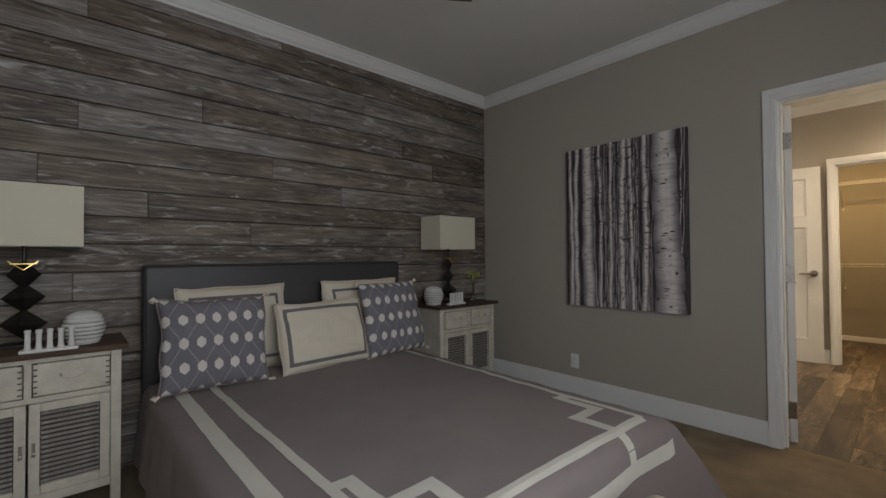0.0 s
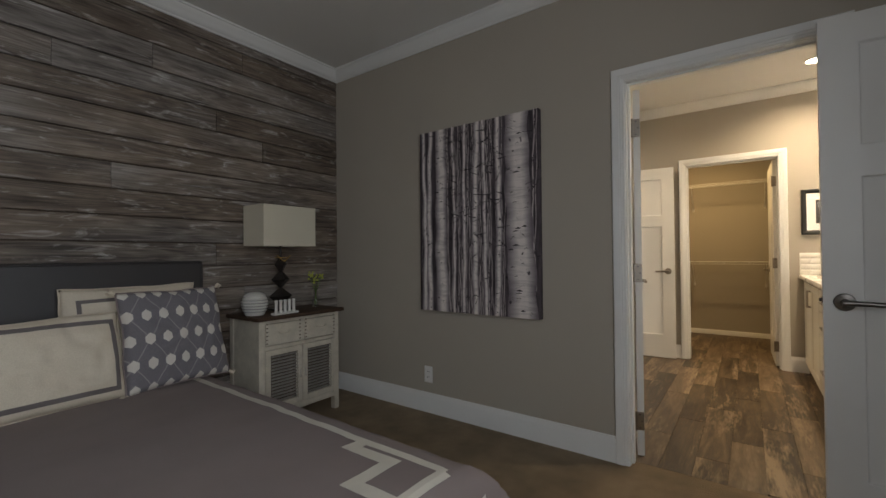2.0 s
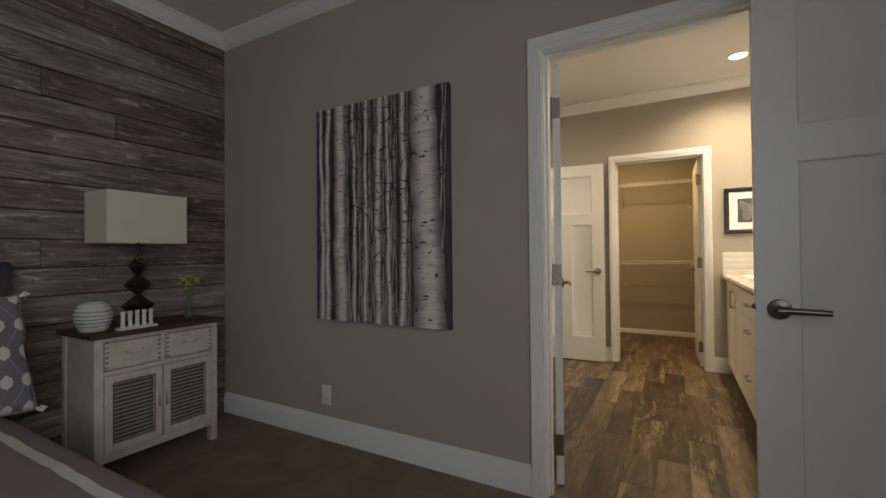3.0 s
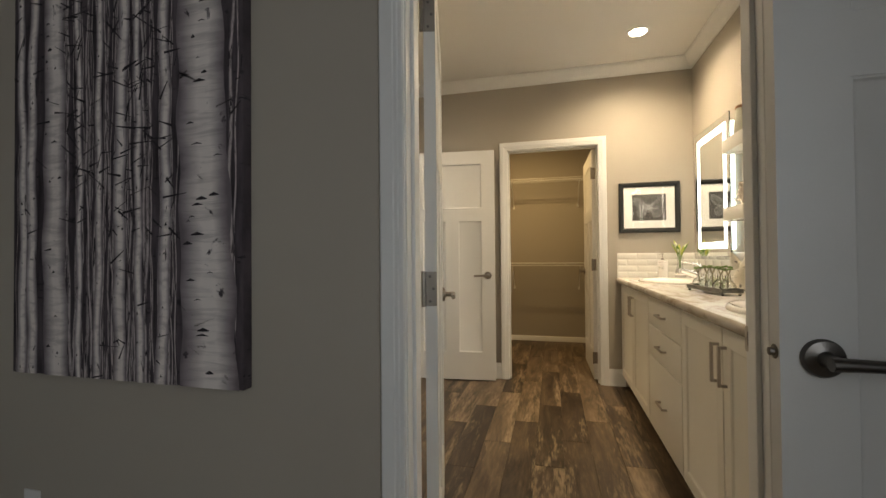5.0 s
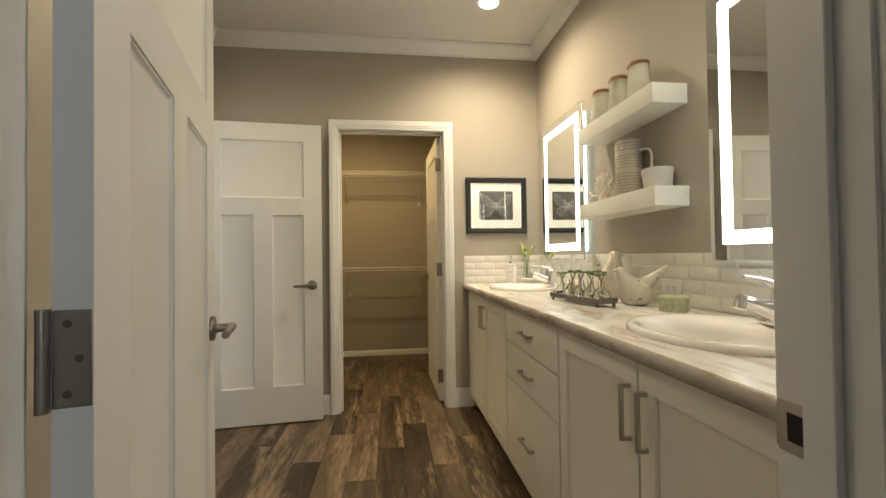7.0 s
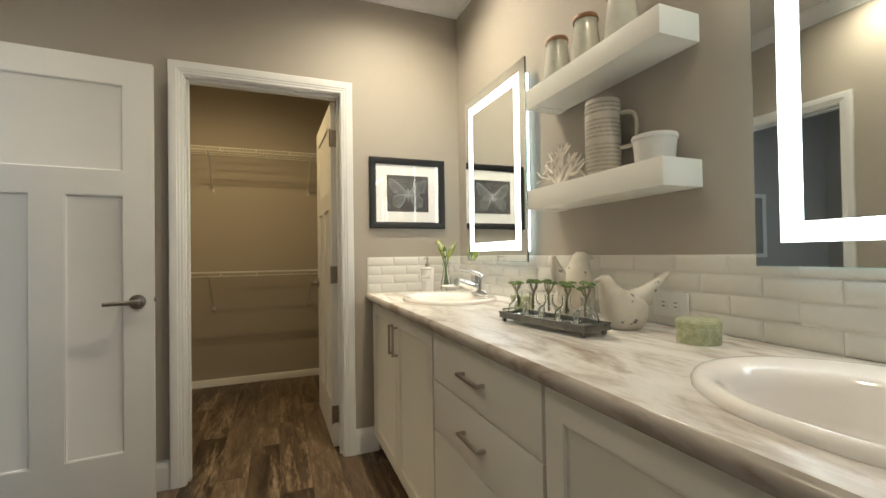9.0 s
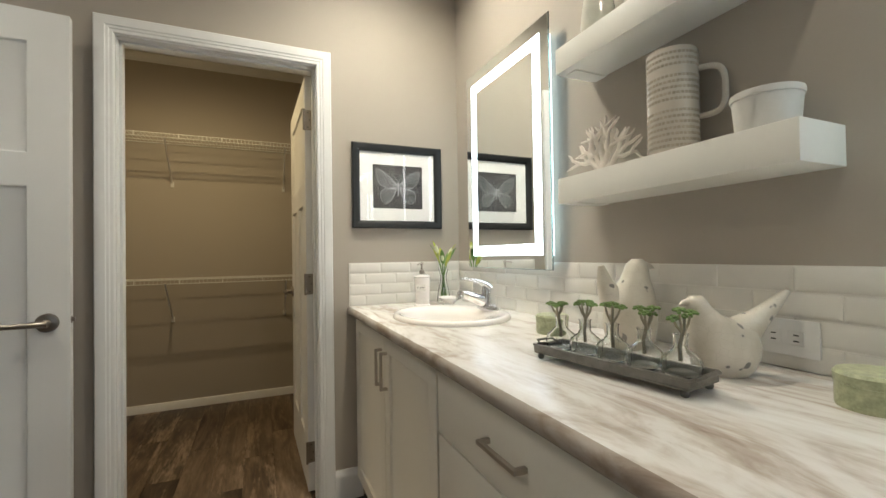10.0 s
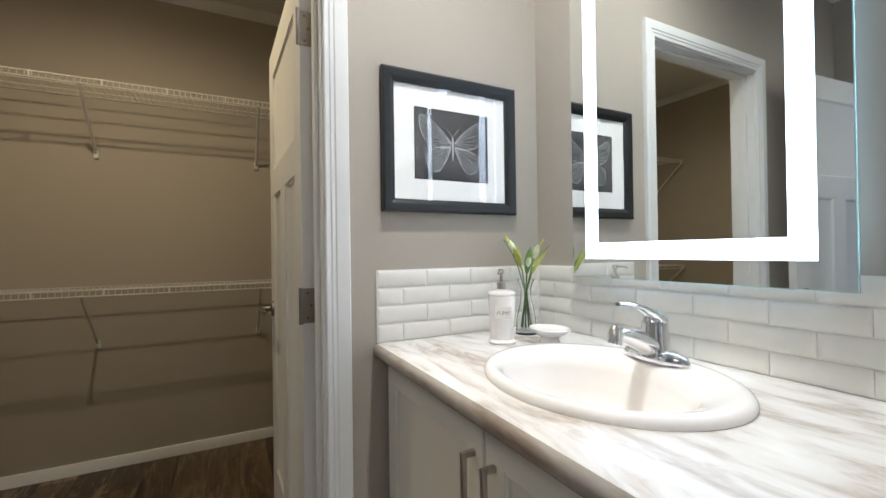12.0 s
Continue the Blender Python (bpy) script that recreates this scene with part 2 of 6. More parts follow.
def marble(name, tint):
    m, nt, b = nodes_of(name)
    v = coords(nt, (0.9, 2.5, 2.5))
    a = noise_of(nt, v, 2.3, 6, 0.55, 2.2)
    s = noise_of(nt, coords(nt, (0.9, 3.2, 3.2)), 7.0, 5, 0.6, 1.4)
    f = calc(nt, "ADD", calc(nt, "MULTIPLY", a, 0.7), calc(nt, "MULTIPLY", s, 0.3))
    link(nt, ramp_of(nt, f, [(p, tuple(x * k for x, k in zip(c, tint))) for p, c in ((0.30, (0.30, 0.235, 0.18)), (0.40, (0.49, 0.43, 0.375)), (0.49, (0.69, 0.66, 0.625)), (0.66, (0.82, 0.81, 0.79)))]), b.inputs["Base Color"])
    b.inputs["Roughness"].default_value = 0.24
    bump_of(nt, b, s, 0.03)
    return m


M_MARBLE = marble("laminate_marble_pale", (1, 1, 1))
# Darker copy of the same laminate; the front edge's shade is in the colour.
M_MARBLE_SHADED = marble("laminate_marble_edge_shaded", (0.56, 0.52, 0.48))


def bark(name, lo, hi, marks):
    """Pale bark with dark sideways flecks."""
    m, nt, b = nodes_of(name)
    v = coords(nt, (1, 1.0, 5.0))
    flecks = noise_of(nt, v, 11, 5, 0.65, 0.6)
    tone = noise_of(nt, coords(nt, (1, 5, 0.7)), 6, 4, 0.6)
    base = ramp_of(nt, tone, [(0.32, lo), (0.68, hi)])
    k = ramp_of(nt, flecks, [(0.33, (1, 1, 1)), (0.39, (0, 0, 0))])
    link(nt, mix_of(nt, k, base, marks), b.inputs["Base Color"])
    b.inputs["Roughness"].default_value = 0.8
    bump_of(nt, b, noise_of(nt, coords(nt), 900, 2), 0.2)
    return m


def printed_trunk(name, edge, mid, pale, marks, fleck):
    """Printed birch trunk: rounded tone across, sideways bark lines and dark flecks along it."""
    m, nt, b = nodes_of(name)
    tc = nt.nodes.new("ShaderNodeTexCoord")
    sx = nt.nodes.new("ShaderNodeSeparateXYZ")
    link(nt, tc.outputs["UV"], sx.inputs[0])

    def field(su, sv, scale, detail, rough, distort):
        mp = nt.nodes.new("ShaderNodeMapping")
        mp.inputs["Scale"].default_value = (su, sv, 1)
        link(nt, tc.outputs["UV"], mp.inputs["Vector"])
        return noise_of(nt, mp.outputs[0], scale, detail, rough, distort)

    wob = calc(nt, "MULTIPLY", calc(nt, "SUBTRACT", field(0.5, 9, 1.0, 4, 0.6, 0.3), 0.5), 0.45)
    u = calc(nt, "ADD", sx.outputs[0], wob)
    tone = ramp_of(nt, u, [(0.0, edge), (0.16, mid), (0.42, pale), (0.66, pale), (0.86, mid), (1.0, edge)])
    lines = ramp_of(nt, field(0.8, 60, 1.0, 4, 0.65, 0.6), [(0.36, (0.35, 0.35, 0.35)), (0.52, (0, 0, 0))])
    tone = mix_of(nt, lines, tone, edge)
    dark = ramp_of(nt, field(2.2, 17, 1.0, 4, 0.6, 0.8), [(fleck - 0.05, (1, 1, 1)), (fleck, (0, 0, 0))])
    link(nt, mix_of(nt, dark, tone, marks), b.inputs["Base Color"])
    b.inputs["Roughness"].default_value = 0.8
    bump_of(nt, b, noise_of(nt, coords(nt), 900, 2), 0.2)
    return m


M_BARK = printed_trunk("printed_birch_bark", (0.16, 0.135, 0.15), (0.36, 0.315, 0.325), (0.76, 0.70, 0.67), (0.05, 0.04, 0.048), 0.36)
M_BARK2 = printed_trunk("printed_far_birch", (0.035, 0.026, 0.034), (0.15, 0.122, 0.135), (0.50, 0.44, 0.435), (0.022, 0.017, 0.023), 0.45)
M_CANVAS = bark("painted_forest_dark", (0.022, 0.016, 0.020), (0.105, 0.085, 0.098), (0.015, 0.012, 0.016))
M_TWIG = surface("painted_dark_twig", (0.02, 0.016, 0.02), 0.8, var=0.2, bump=0.1)


def chipped():
    """Ivory glaze with fine crackle and a few grey chips."""
    m, nt, b = nodes_of("crackled_ivory_glaze")
    v = coords(nt)
    tone = noise_of(nt, v, 14, 4)
    chips = ramp_of(nt, noise_of(nt, v, 36, 2, 0.4), [(0.675, (0, 0, 0)), (0.71, (1, 1, 1))])
    vo = nt.nodes.new("ShaderNodeTexVoronoi")
    vo.feature = "DISTANCE_TO_EDGE"
    vo.inputs["Scale"].default_value = 55
    link(nt, v, vo.inputs["Vector"])
    base = ramp_of(nt, tone, [(0.3, (0.60, 0.55, 0.45)), (0.7, (0.76, 0.72, 0.64))])
    base = mix_of(nt, ramp_of(nt, vo.outputs["Distance"], [(0.0, (0.35, 0.35, 0.35)), (0.02, (0, 0, 0))]), base, (0.40, 0.36, 0.29))
    link(nt, mix_of(nt, chips, base, (0.24, 0.23, 0.21)), b.inputs["Base Color"])
    b.inputs["Roughness"].default_value, b.inputs["Coat Weight"].default_value = 0.32, 0.3
    bump_of(nt, b, tone, 0.15)
    return m


def glass(name, tint=(1, 1, 1), rough=0.0, ior=1.45):
    m, nt, b = nodes_of(name)
    b.inputs["Base Color"].default_value = (*tint, 1)
    b.inputs["Transmission Weight"].default_value, b.inputs["Roughness"].default_value, b.inputs["IOR"].default_value = 1.0, rough, ior
    return m


M_BIRD = chipped()
M_GLASS = glass("clear_glass", (0.96, 0.98, 0.97))
M_EDGEGLASS = glass("green_glass_edge", (0.74, 0.95, 0.88), 0.25)
M_PANE = glass("flat_pane", (1, 1, 1), 0.0, 1.5)


def mirror_mat():
    m, nt, b = nodes_of("silvered_mirror")
    b.inputs["Base Color"].default_value = (0.86, 0.89, 0.88, 1)
    b.inputs["Metallic"].default_value, b.inputs["Roughness"].default_value = 1.0, 0.015
    return m


def glow(name, col, strength):
    m, nt, b = nodes_of(name)
    b.inputs["Base Color"].default_value = (*col, 1)
    b.inputs["Emission Color"].default_value, b.inputs["Emission Strength"].default_value = (*col, 1), strength
    return m


M_MIRROR = mirror_mat()
M_LED = glow("frosted_led_band", (0.97, 0.985, 1.0), 4.6)
M_LEDBACK = glow("soft_back_light", (0.88, 1.0, 0.97), 3.0)
M_LENS = glow("downlight_lens", (1.0, 0.88, 0.70), 14.0)
M_OUTSIDE = glow("bright_daylight_backdrop", (0.70, 0.86, 1.0), 2.5)


def dotted():
    """Grey cloth with rows of cream ovals and thin diamond lines."""
    m, nt, b = nodes_of("grey_ogee_dot_cloth")
    v = coords(nt, (1, 0, 1))
    sc = nt.nodes.new("ShaderNodeMapping")
    sc.inputs["Scale"].default_value = (13.6, 0, 8.6)
    link(nt, v, sc.inputs["Vector"])
    sx = nt.nodes.new("ShaderNodeSeparateXYZ")
    link(nt, sc.outputs[0], sx.inputs[0])
    fx = calc(nt, "PINGPONG", sx.outputs[0], 0.5)
    fz = calc(nt, "PINGPONG", sx.outputs[2], 0.5)
    lozenge = calc(nt, "LESS_THAN", calc(nt, "ADD", fz, calc(nt, "MULTIPLY", fx, 0.55)), 0.255)
    dots = calc(nt, "MULTIPLY", lozenge, calc(nt, "LESS_THAN", fx, 0.27))
    lines = 0.0
    for s in (0.5, -0.5):
        d = calc(nt, "ADD", calc(nt, "MULTIPLY", sx.outputs[0], 0.5), calc(nt, "MULTIPLY", sx.outputs[2], s))
        near = calc(nt, "LESS_THAN", calc(nt, "PINGPONG", d, 0.5), 0.02)
        lines = calc(nt, "MAXIMUM", lines, near)
    cloth = noise_of(nt, coords(nt), 300, 3)
    grey = ramp_of(nt, cloth, [(0.3, (0.13, 0.122, 0.137)), (0.7, (0.20, 0.19, 0.21))])
    c = mix_of(nt, calc(nt, "MULTIPLY", lines, 0.45), grey, (0.42, 0.40, 0.39))
    link(nt, mix_of(nt, dots, c, (0.62, 0.59, 0.54)), b.inputs["Base Color"])
    b.inputs["Roughness"].default_value = 0.9
    bump_of(nt, b, calc(nt, "ADD", cloth, dots), 0.4, 0.001)
    return m


def bordered(name, hx, hz, ins, wid):
    """Cream cloth with one grey band set in from the edge."""
    m, nt, b = nodes_of(name)
    tc = nt.nodes.new("ShaderNodeTexCoord")
    sx = nt.nodes.new("ShaderNodeSeparateXYZ")
    link(nt, tc.outputs["Object"], sx.inputs[0])
    dx = calc(nt, "SUBTRACT", hx, calc(nt, "ABSOLUTE", sx.outputs[0]))
    dz = calc(nt, "SUBTRACT", hz, calc(nt, "ABSOLUTE", sx.outputs[2]))
    d = calc(nt, "MINIMUM", dx, dz)
    band = calc(nt, "MULTIPLY", calc(nt, "GREATER_THAN", d, ins), calc(nt, "LESS_THAN", d, ins + wid))
    cloth = noise_of(nt, coords(nt), 260, 3)
    cream = ramp_of(nt, cloth, [(0.3, (0.58, 0.51, 0.41)), (0.7, (0.69, 0.62, 0.51))])
    link(nt, mix_of(nt, band, cream, (0.155, 0.135, 0.135)), b.inputs["Base Color"])
    b.inputs["Roughness"].default_value = 0.92
    bump_of(nt, b, cloth, 0.35, 0.001)
    return m


M_DOTS = dotted()
M_SHAM = bordered("cream_sham_grey_band", 0.29, 0.20, 0.036, 0.020)
M_SHAM2 = bordered("cream_sham_double_band", 0.30, 0.25, 0.062, 0.018)


# ---- mesh helpers ----
def box(bm, x0, y0, z0, x1, y1, z1, bev=0.0, seg=1):
    g = bmesh.ops.create_cube(bm, size=1.0, matrix=Matrix.LocRotScale(((x0 + x1) / 2, (y0 + y1) / 2, (z0 + z1) / 2), None, (x1 - x0, y1 - y0, z1 - z0)))
    if bev:
        edges = list({e for v in g["verts"] for e in v.link_edges})
        bmesh.ops.bevel(bm, geom=edges, offset=bev, segments=seg, affect="EDGES", profile=0.6)
    return bm


def boxes(*rows, bev=0.0, seg=1):
    bm = bmesh.new()
    for r in rows:
        box(bm, *r, bev=bev, seg=seg)
    return bm


def lathe(bm, prof, seg=24, at=(0, 0, 0), sx=1.0, sy=1.0):
    """Turns (radius, height) pairs about z."""
    rings = []
    for r, z in prof:
        if r < 1e-6:
            rings.append([bm.verts.new((at[0], at[1], at[2] + z))])
        else:
            rings.append([bm.verts.new((at[0] + sx * r * math.cos(2 * math.pi * i / seg), at[1] + sy * r * math.sin(2 * math.pi * i / seg), at[2] + z)) for i in range(seg)])
    for a, b in zip(rings, rings[1:]):
        for i in range(seg):
            j = (i + 1) % seg
            q = [a[i % len(a)], a[j % len(a)], b[j % len(b)], b[i % len(b)]]
            q = list(dict.fromkeys(q))
            if len(q) > 2:
                bm.faces.new(q)
    for ring in (rings[0], rings[-1]):
        if len(ring) > 2:
            bm.faces.new(ring)
    return bm


def tube(bm, pts, radii, seg=8):
    """A round bar along points; radii one number or one a point."""
    pts = [Vector(p) for p in pts]
    if isinstance(radii, (int, float)):
        radii = [radii] * len(pts)
    rings, last = [], None
    for i, p in enumerate(pts):
        d = (pts[min(i + 1, len(pts) - 1)] - pts[max(i - 1, 0)]).normalized()
        ref = Vector((0, 0, 1)) if abs(d.z) < 0.9 else Vector((1, 0, 0))
        u = (last - d * last.dot(d)).normalized() if last and (last - d * last.dot(d)).length > 0.1 else d.cross(ref).normalized()
        last = u
        w = d.cross(u)
        rings.append([bm.verts.new(p + radii[i] * (math.cos(2 * math.pi * k / seg) * u + math.sin(2 * math.pi * k / seg) * w)) for k in range(seg)])
    for a, b in zip(rings, rings[1:]):
        for k in range(seg):
            bm.faces.new((a[k], a[(k + 1) % seg], b[(k + 1) % seg], b[k]))
    bm.faces.new(rings[0])
    bm.faces.new(list(reversed(rings[-1])))
    return bm


def sweep(pts, prof, up, closed=False):
    """Moulding: profile (across, out) carried along points, mitred; across points to the left of travel seen from up."""
    bm = bmesh.new()
    pts, up = [Vector(p) for p in pts], Vector(up)
    n = len(pts)
    rings = []
    for i, p in enumerate(pts):
        dirs = []
        if closed or i > 0:
            dirs.append((p - pts[i - 1]).normalized())
        if closed or i < n - 1:
            dirs.append((pts[(i + 1) % n] - p).normalized())
        sides = [up.cross(d).normalized() for d in dirs]
        s = sum(sides, Vector()).normalized()
        s = s / max(0.2, s.dot(sides[0]))
        rings.append([bm.verts.new(p + a * s + b * up) for a, b in prof])
    k = len(prof)
    for i in range(n if closed else n - 1):
        a, b = rings[i], rings[(i + 1) % n]
        for j in range(k):
            bm.faces.new((a[j], a[(j + 1) % k], b[(j + 1) % k], b[j]))
    if not closed:
        bm.faces.new(rings[0])
        bm.faces.new(rings[-1])
    return bm


def mesh_of(name, bm, material, smooth=40):
    bmesh.ops.recalc_face_normals(bm, faces=bm.faces[:])
    me = bpy.data.meshes.new(name)
    bm.to_mesh(me)
    bm.free()
    me.materials.append(material)
    if smooth:
        me.shade_smooth()
        me.set_sharp_from_angle(angle=radians(smooth))
    return me


def struct(name, bm, material, label="", smooth=30):
    return tagged(new(name, mesh_of(name, bm, material, smooth)), label, "", "", "structure")


def thing(name, at, label, category, group="", turn=0.0):
    ob = new(name)
    ob.empty_display_size = 0.1
    ob.location, ob.rotation_euler = at, (0, 0, radians(turn))
    return tagged(ob, label, category, group)


def part(name, bm, material, parent, label="", smooth=40):
    ob = new(name, mesh_of(name, bm, material, smooth))
    ob.parent = parent
    return tagged(ob, label) if label else ob


def piece(name, me, parent, at, turn=(0, 0, 0)):
    ob = new(name, me)
    ob.parent, ob.location, ob.rotation_euler = parent, at, turn
    return ob


# ---- the rooms ----
EW0, EW1 = 3.135, 3.245          # wall between bedroom and bathroom
CW0, CW1 = 5.89, 6.0             # wall between bathroom and closet
VY, NY = -0.974, 1.39            # vanity wall, north bathroom wall
BX0, BY0, BY1 = -1.45, -1.0, 2.85
HEAD = 2.04
DOOR_E = (-0.300, 0.515)
DOOR_C = (-0.239, 0.522)
DOOR_N = (5.02, 5.725)
DOOR_S = (2.20, 2.965)
J = 0.018

struct("floor_bedroom", boxes((BX0, BY0, -0.12, 3.20, BY1 + 0.12, 0.0)), M_CARPET, "tan cut-pile carpet in the bedroom")
struct("floor_bath_base", boxes((3.20, VY - 0.1, -0.12, 7.75, 3.2, -0.006)), M_NSDARK, "dark underlay below the plank floor")
struct("wall_bedroom_east", boxes((EW0, BY0 - 0.12, 0, EW1, DOOR_E[0] - J, CEIL), (EW0, DOOR_E[1] + J, 0, EW1, BY1 + 0.12, CEIL), (EW0, DOOR_E[0] - J, HEAD + J, EW1, DOOR_E[1] + J, CEIL)), M_WALL, "greige painted wall with a white-cased doorway")
struct("wall_closet_front", boxes((CW0, VY, 0, CW1, DOOR_C[0] - J, CEIL), (CW0, DOOR_C[1] + J, 0, CW1, 3.0, CEIL), (CW0, DOOR_C[0] - J, HEAD + J, CW1, DOOR_C[1] + J, CEIL)), M_WALL, "greige wall with the closet doorway")
struct("wall_vanity", boxes((EW1, VY - 0.12, 0, 7.75, VY, CEIL)), M_WALL, "greige painted wall behind the vanity")
struct("wall_bath_north", boxes((EW1, NY, 0, DOOR_N[0] - J, NY + 0.11, CEIL), (DOOR_N[1] + J, NY, 0, CW0, NY + 0.11, CEIL), (DOOR_N[0] - J, NY, HEAD + J, DOOR_N[1] + J, NY + 0.11, CEIL)), M_WALL, "greige wall with the toilet room doorway")
struct("wall_closet_back", boxes((7.65, VY, 0, 7.75, 3.0, CEIL)), M_WALL, "greige closet back wall")
struct("wall_closet_north", boxes((CW1, 2.20, 0, 7.65, 2.30, CEIL)), M_WALL, "greige closet side wall")
struct("wall_toilet_north", boxes((4.1, 3.0, 0, 7.75, 3.1, CEIL)), M_WALL, "greige toilet room wall")
struct("wall_toilet_west", boxes((4.1, NY + 0.11, 0, 4.2, 3.0, 1.0), (4.1, NY + 0.11, 1.9, 4.2, 3.0, CEIL), (4.1, NY + 0.11, 1.0, 4.2, 1.65, 1.9), (4.1, 2.45, 1.0, 4.2, 3.0, 1.9)), M_WALL, "greige wall with a window in the toilet room")
struct("wall_bedroom_north", boxes((BX0 - 0.12, BY1 + 0.02, 0, EW0, BY1 + 0.12, CEIL)), M_NSDARK, "wall behind the weathered boards")
struct("wall_bedroom_west", boxes((BX0 - 0.12, BY0, 0, BX0, BY1 + 0.02, CEIL)), M_WALL, "plain greige bedroom wall")
struct("wall_bedroom_south", boxes((BX0 - 0.12, BY0 - 0.12, 0, -0.50, BY0, CEIL), (1.20, BY0 - 0.12, 0, DOOR_S[0] - J, BY0, CEIL), (-0.50, BY0 - 0.12, 0, 1.20, BY0, 0.9), (-0.50, BY0 - 0.12, 2.1, 1.20, BY0, CEIL), (DOOR_S[1] + J, BY0 - 0.12, 0, EW0, BY0, CEIL), (DOOR_S[0] - J, BY0 - 0.12, HEAD + J, DOOR_S[1] + J, BY0, CEIL)), M_WALL, "greige wall with the bedroom window and entry doorway")
struct("wall_hall", boxes((2.17, -2.3, 0, EW0, -2.2, CEIL), (2.07, -2.3, 0, 2.17, BY0 - 0.12, CEIL), (EW0, -2.3, 0, EW1, BY0 - 0.12, CEIL)), M_WALL, "plain greige hall walls")
struct("floor_hall", boxes((2.07, -2.3, -0.12, EW1, BY0, 0.0)), M_CARPET, "tan carpet in the hall")
struct("ceiling_bedroom", boxes((BX0 - 0.12, BY0 - 0.12, CEIL, EW0, BY1 + 0.12, CEIL + 0.1)), M_CEIL, "white textured bedroom ceiling")
struct("ceiling_hall", boxes((2.07, -2.3, CEIL, EW1, BY0 - 0.12, CEIL + 0.1)), M_CEIL, "plain white hall ceiling")
struct("ceiling_bath", boxes((EW0, VY - 0.12, CEIL, 7.75, 3.1, CEIL + 0.1)), M_CEIL, "white textured bathroom ceiling")

CROWN = [(0, 0), (0, -0.090), (0.010, -0.090), (0.014, -0.080), (0.024, -0.074), (0.034, -0.056), (0.048, -0.036), (0.058, -0.024), (0.060, -0.014), (0.070, -0.010), (0.070, 0)]
struct("crown_trim_bedroom", sweep([(BX0, BY0, CEIL), (EW0, BY0, CEIL), (EW0, BY1, CEIL), (BX0, BY1, CEIL)], CROWN, (0, 0, 1), True), M_TRIM, "white crown moulding round the bedroom")
struct("crown_trim_bath", sweep([(EW1, VY, CEIL), (CW0, VY, CEIL), (CW0, NY, CEIL), (EW1, NY, CEIL)], CROWN, (0, 0, 1), True), M_TRIM, "white crown moulding round the bathroom")
struct("crown_trim_closet", sweep([(CW1, VY, CEIL), (7.65, VY, CEIL), (7.65, 2.2, CEIL), (CW1, 2.2, CEIL)], [(a * 0.6, b * 0.6) for a, b in CROWN], (0, 0, 1), True), M_TRIM, "small white cove moulding in the closet")

BASE = [(0, 0), (0.014, 0), (0.014, 0.105), (0.011, 0.118), (0.006, 0.126), (0.004, 0.138), (0, 0.14)]
LOW = [(0, 0), (0.011, 0), (0.011, 0.050), (0.006, 0.060), (0, 0.062)]
CAS = 0.071
for nm, pts, prof in (("baseboard_bedroom_east", [(EW0, DOOR_E[1] + CAS, 0), (EW0, BY1, 0)], BASE),
                      ("baseboard_bedroom_corner", [(EW0, BY0, 0), (EW0, DOOR_E[0] - CAS, 0)], BASE),
                      ("baseboard_bedroom_west", [(BX0, BY1, 0), (BX0, BY0, 0), (DOOR_S[0] - CAS, BY0, 0)], BASE),
                      ("baseboard_closet_front", [(CW0, -0.44, 0), (CW0, DOOR_C[0] - CAS, 0)], BASE),
                      ("baseboard_bath_corner", [(CW0, DOOR_C[1] + CAS, 0), (CW0, NY, 0), (DOOR_N[1] + CAS, NY, 0)], BASE),
                      ("baseboard_bath_north", [(DOOR_N[0] - CAS, NY, 0), (EW1, NY, 0), (EW1, DOOR_E[1] + CAS, 0)], BASE),
                      ("baseboard_closet", [(CW1, VY, 0), (7.65, VY, 0), (7.65, 2.2, 0), (CW1, 2.2, 0)], LOW)):
    struct(nm, sweep(pts, prof, (0, 0, 1)), M_TRIM, "white moulded baseboard")

CASING = [(0, 0), (0, 0.008), (0.004, 0.011), (0.014, 0.011), (0.018, 0.014), (0.026, 0.014), (0.030, 0.017), (0.052, 0.019), (0.062, 0.019), (0.066, 0.015), (0.066, 0)]


def casing(name, n, c, a, b):
    """White casing round an opening from a to b along a wall, on the face with normal n at coordinate c."""
    e, h = 0.005, HEAD + 0.005
    if n[0]:
        s = (b + e, a - e) if n[0] < 0 else (a - e, b + e)
        pts = [(c, s[0], 0), (c, s[0], h), (c, s[1], h), (c, s[1], 0)]
    else:
        s = (a - e, b + e) if n[1] < 0 else (b + e, a - e)
        pts = [(s[0], c, 0), (s[0], c, h), (s[1], c, h), (s[1], c, 0)]
    return struct(name, sweep(pts, CASING, n), M_TRIM, "white fluted door casing")


casing("casing_bedroom_side", (-1, 0, 0), EW0, *DOOR_E)
casing("casing_bath_side", (1, 0, 0), EW1, *DOOR_E)
casing("casing_closet", (-1, 0, 0), CW0, *DOOR_C)
casing("casing_closet_inside", (1, 0, 0), CW1, *DOOR_C)
casing("casing_toilet", (0, -1, 0), NY, *DOOR_N)
casing("casing_entry", (0, 1, 0), BY0, *DOOR_S)


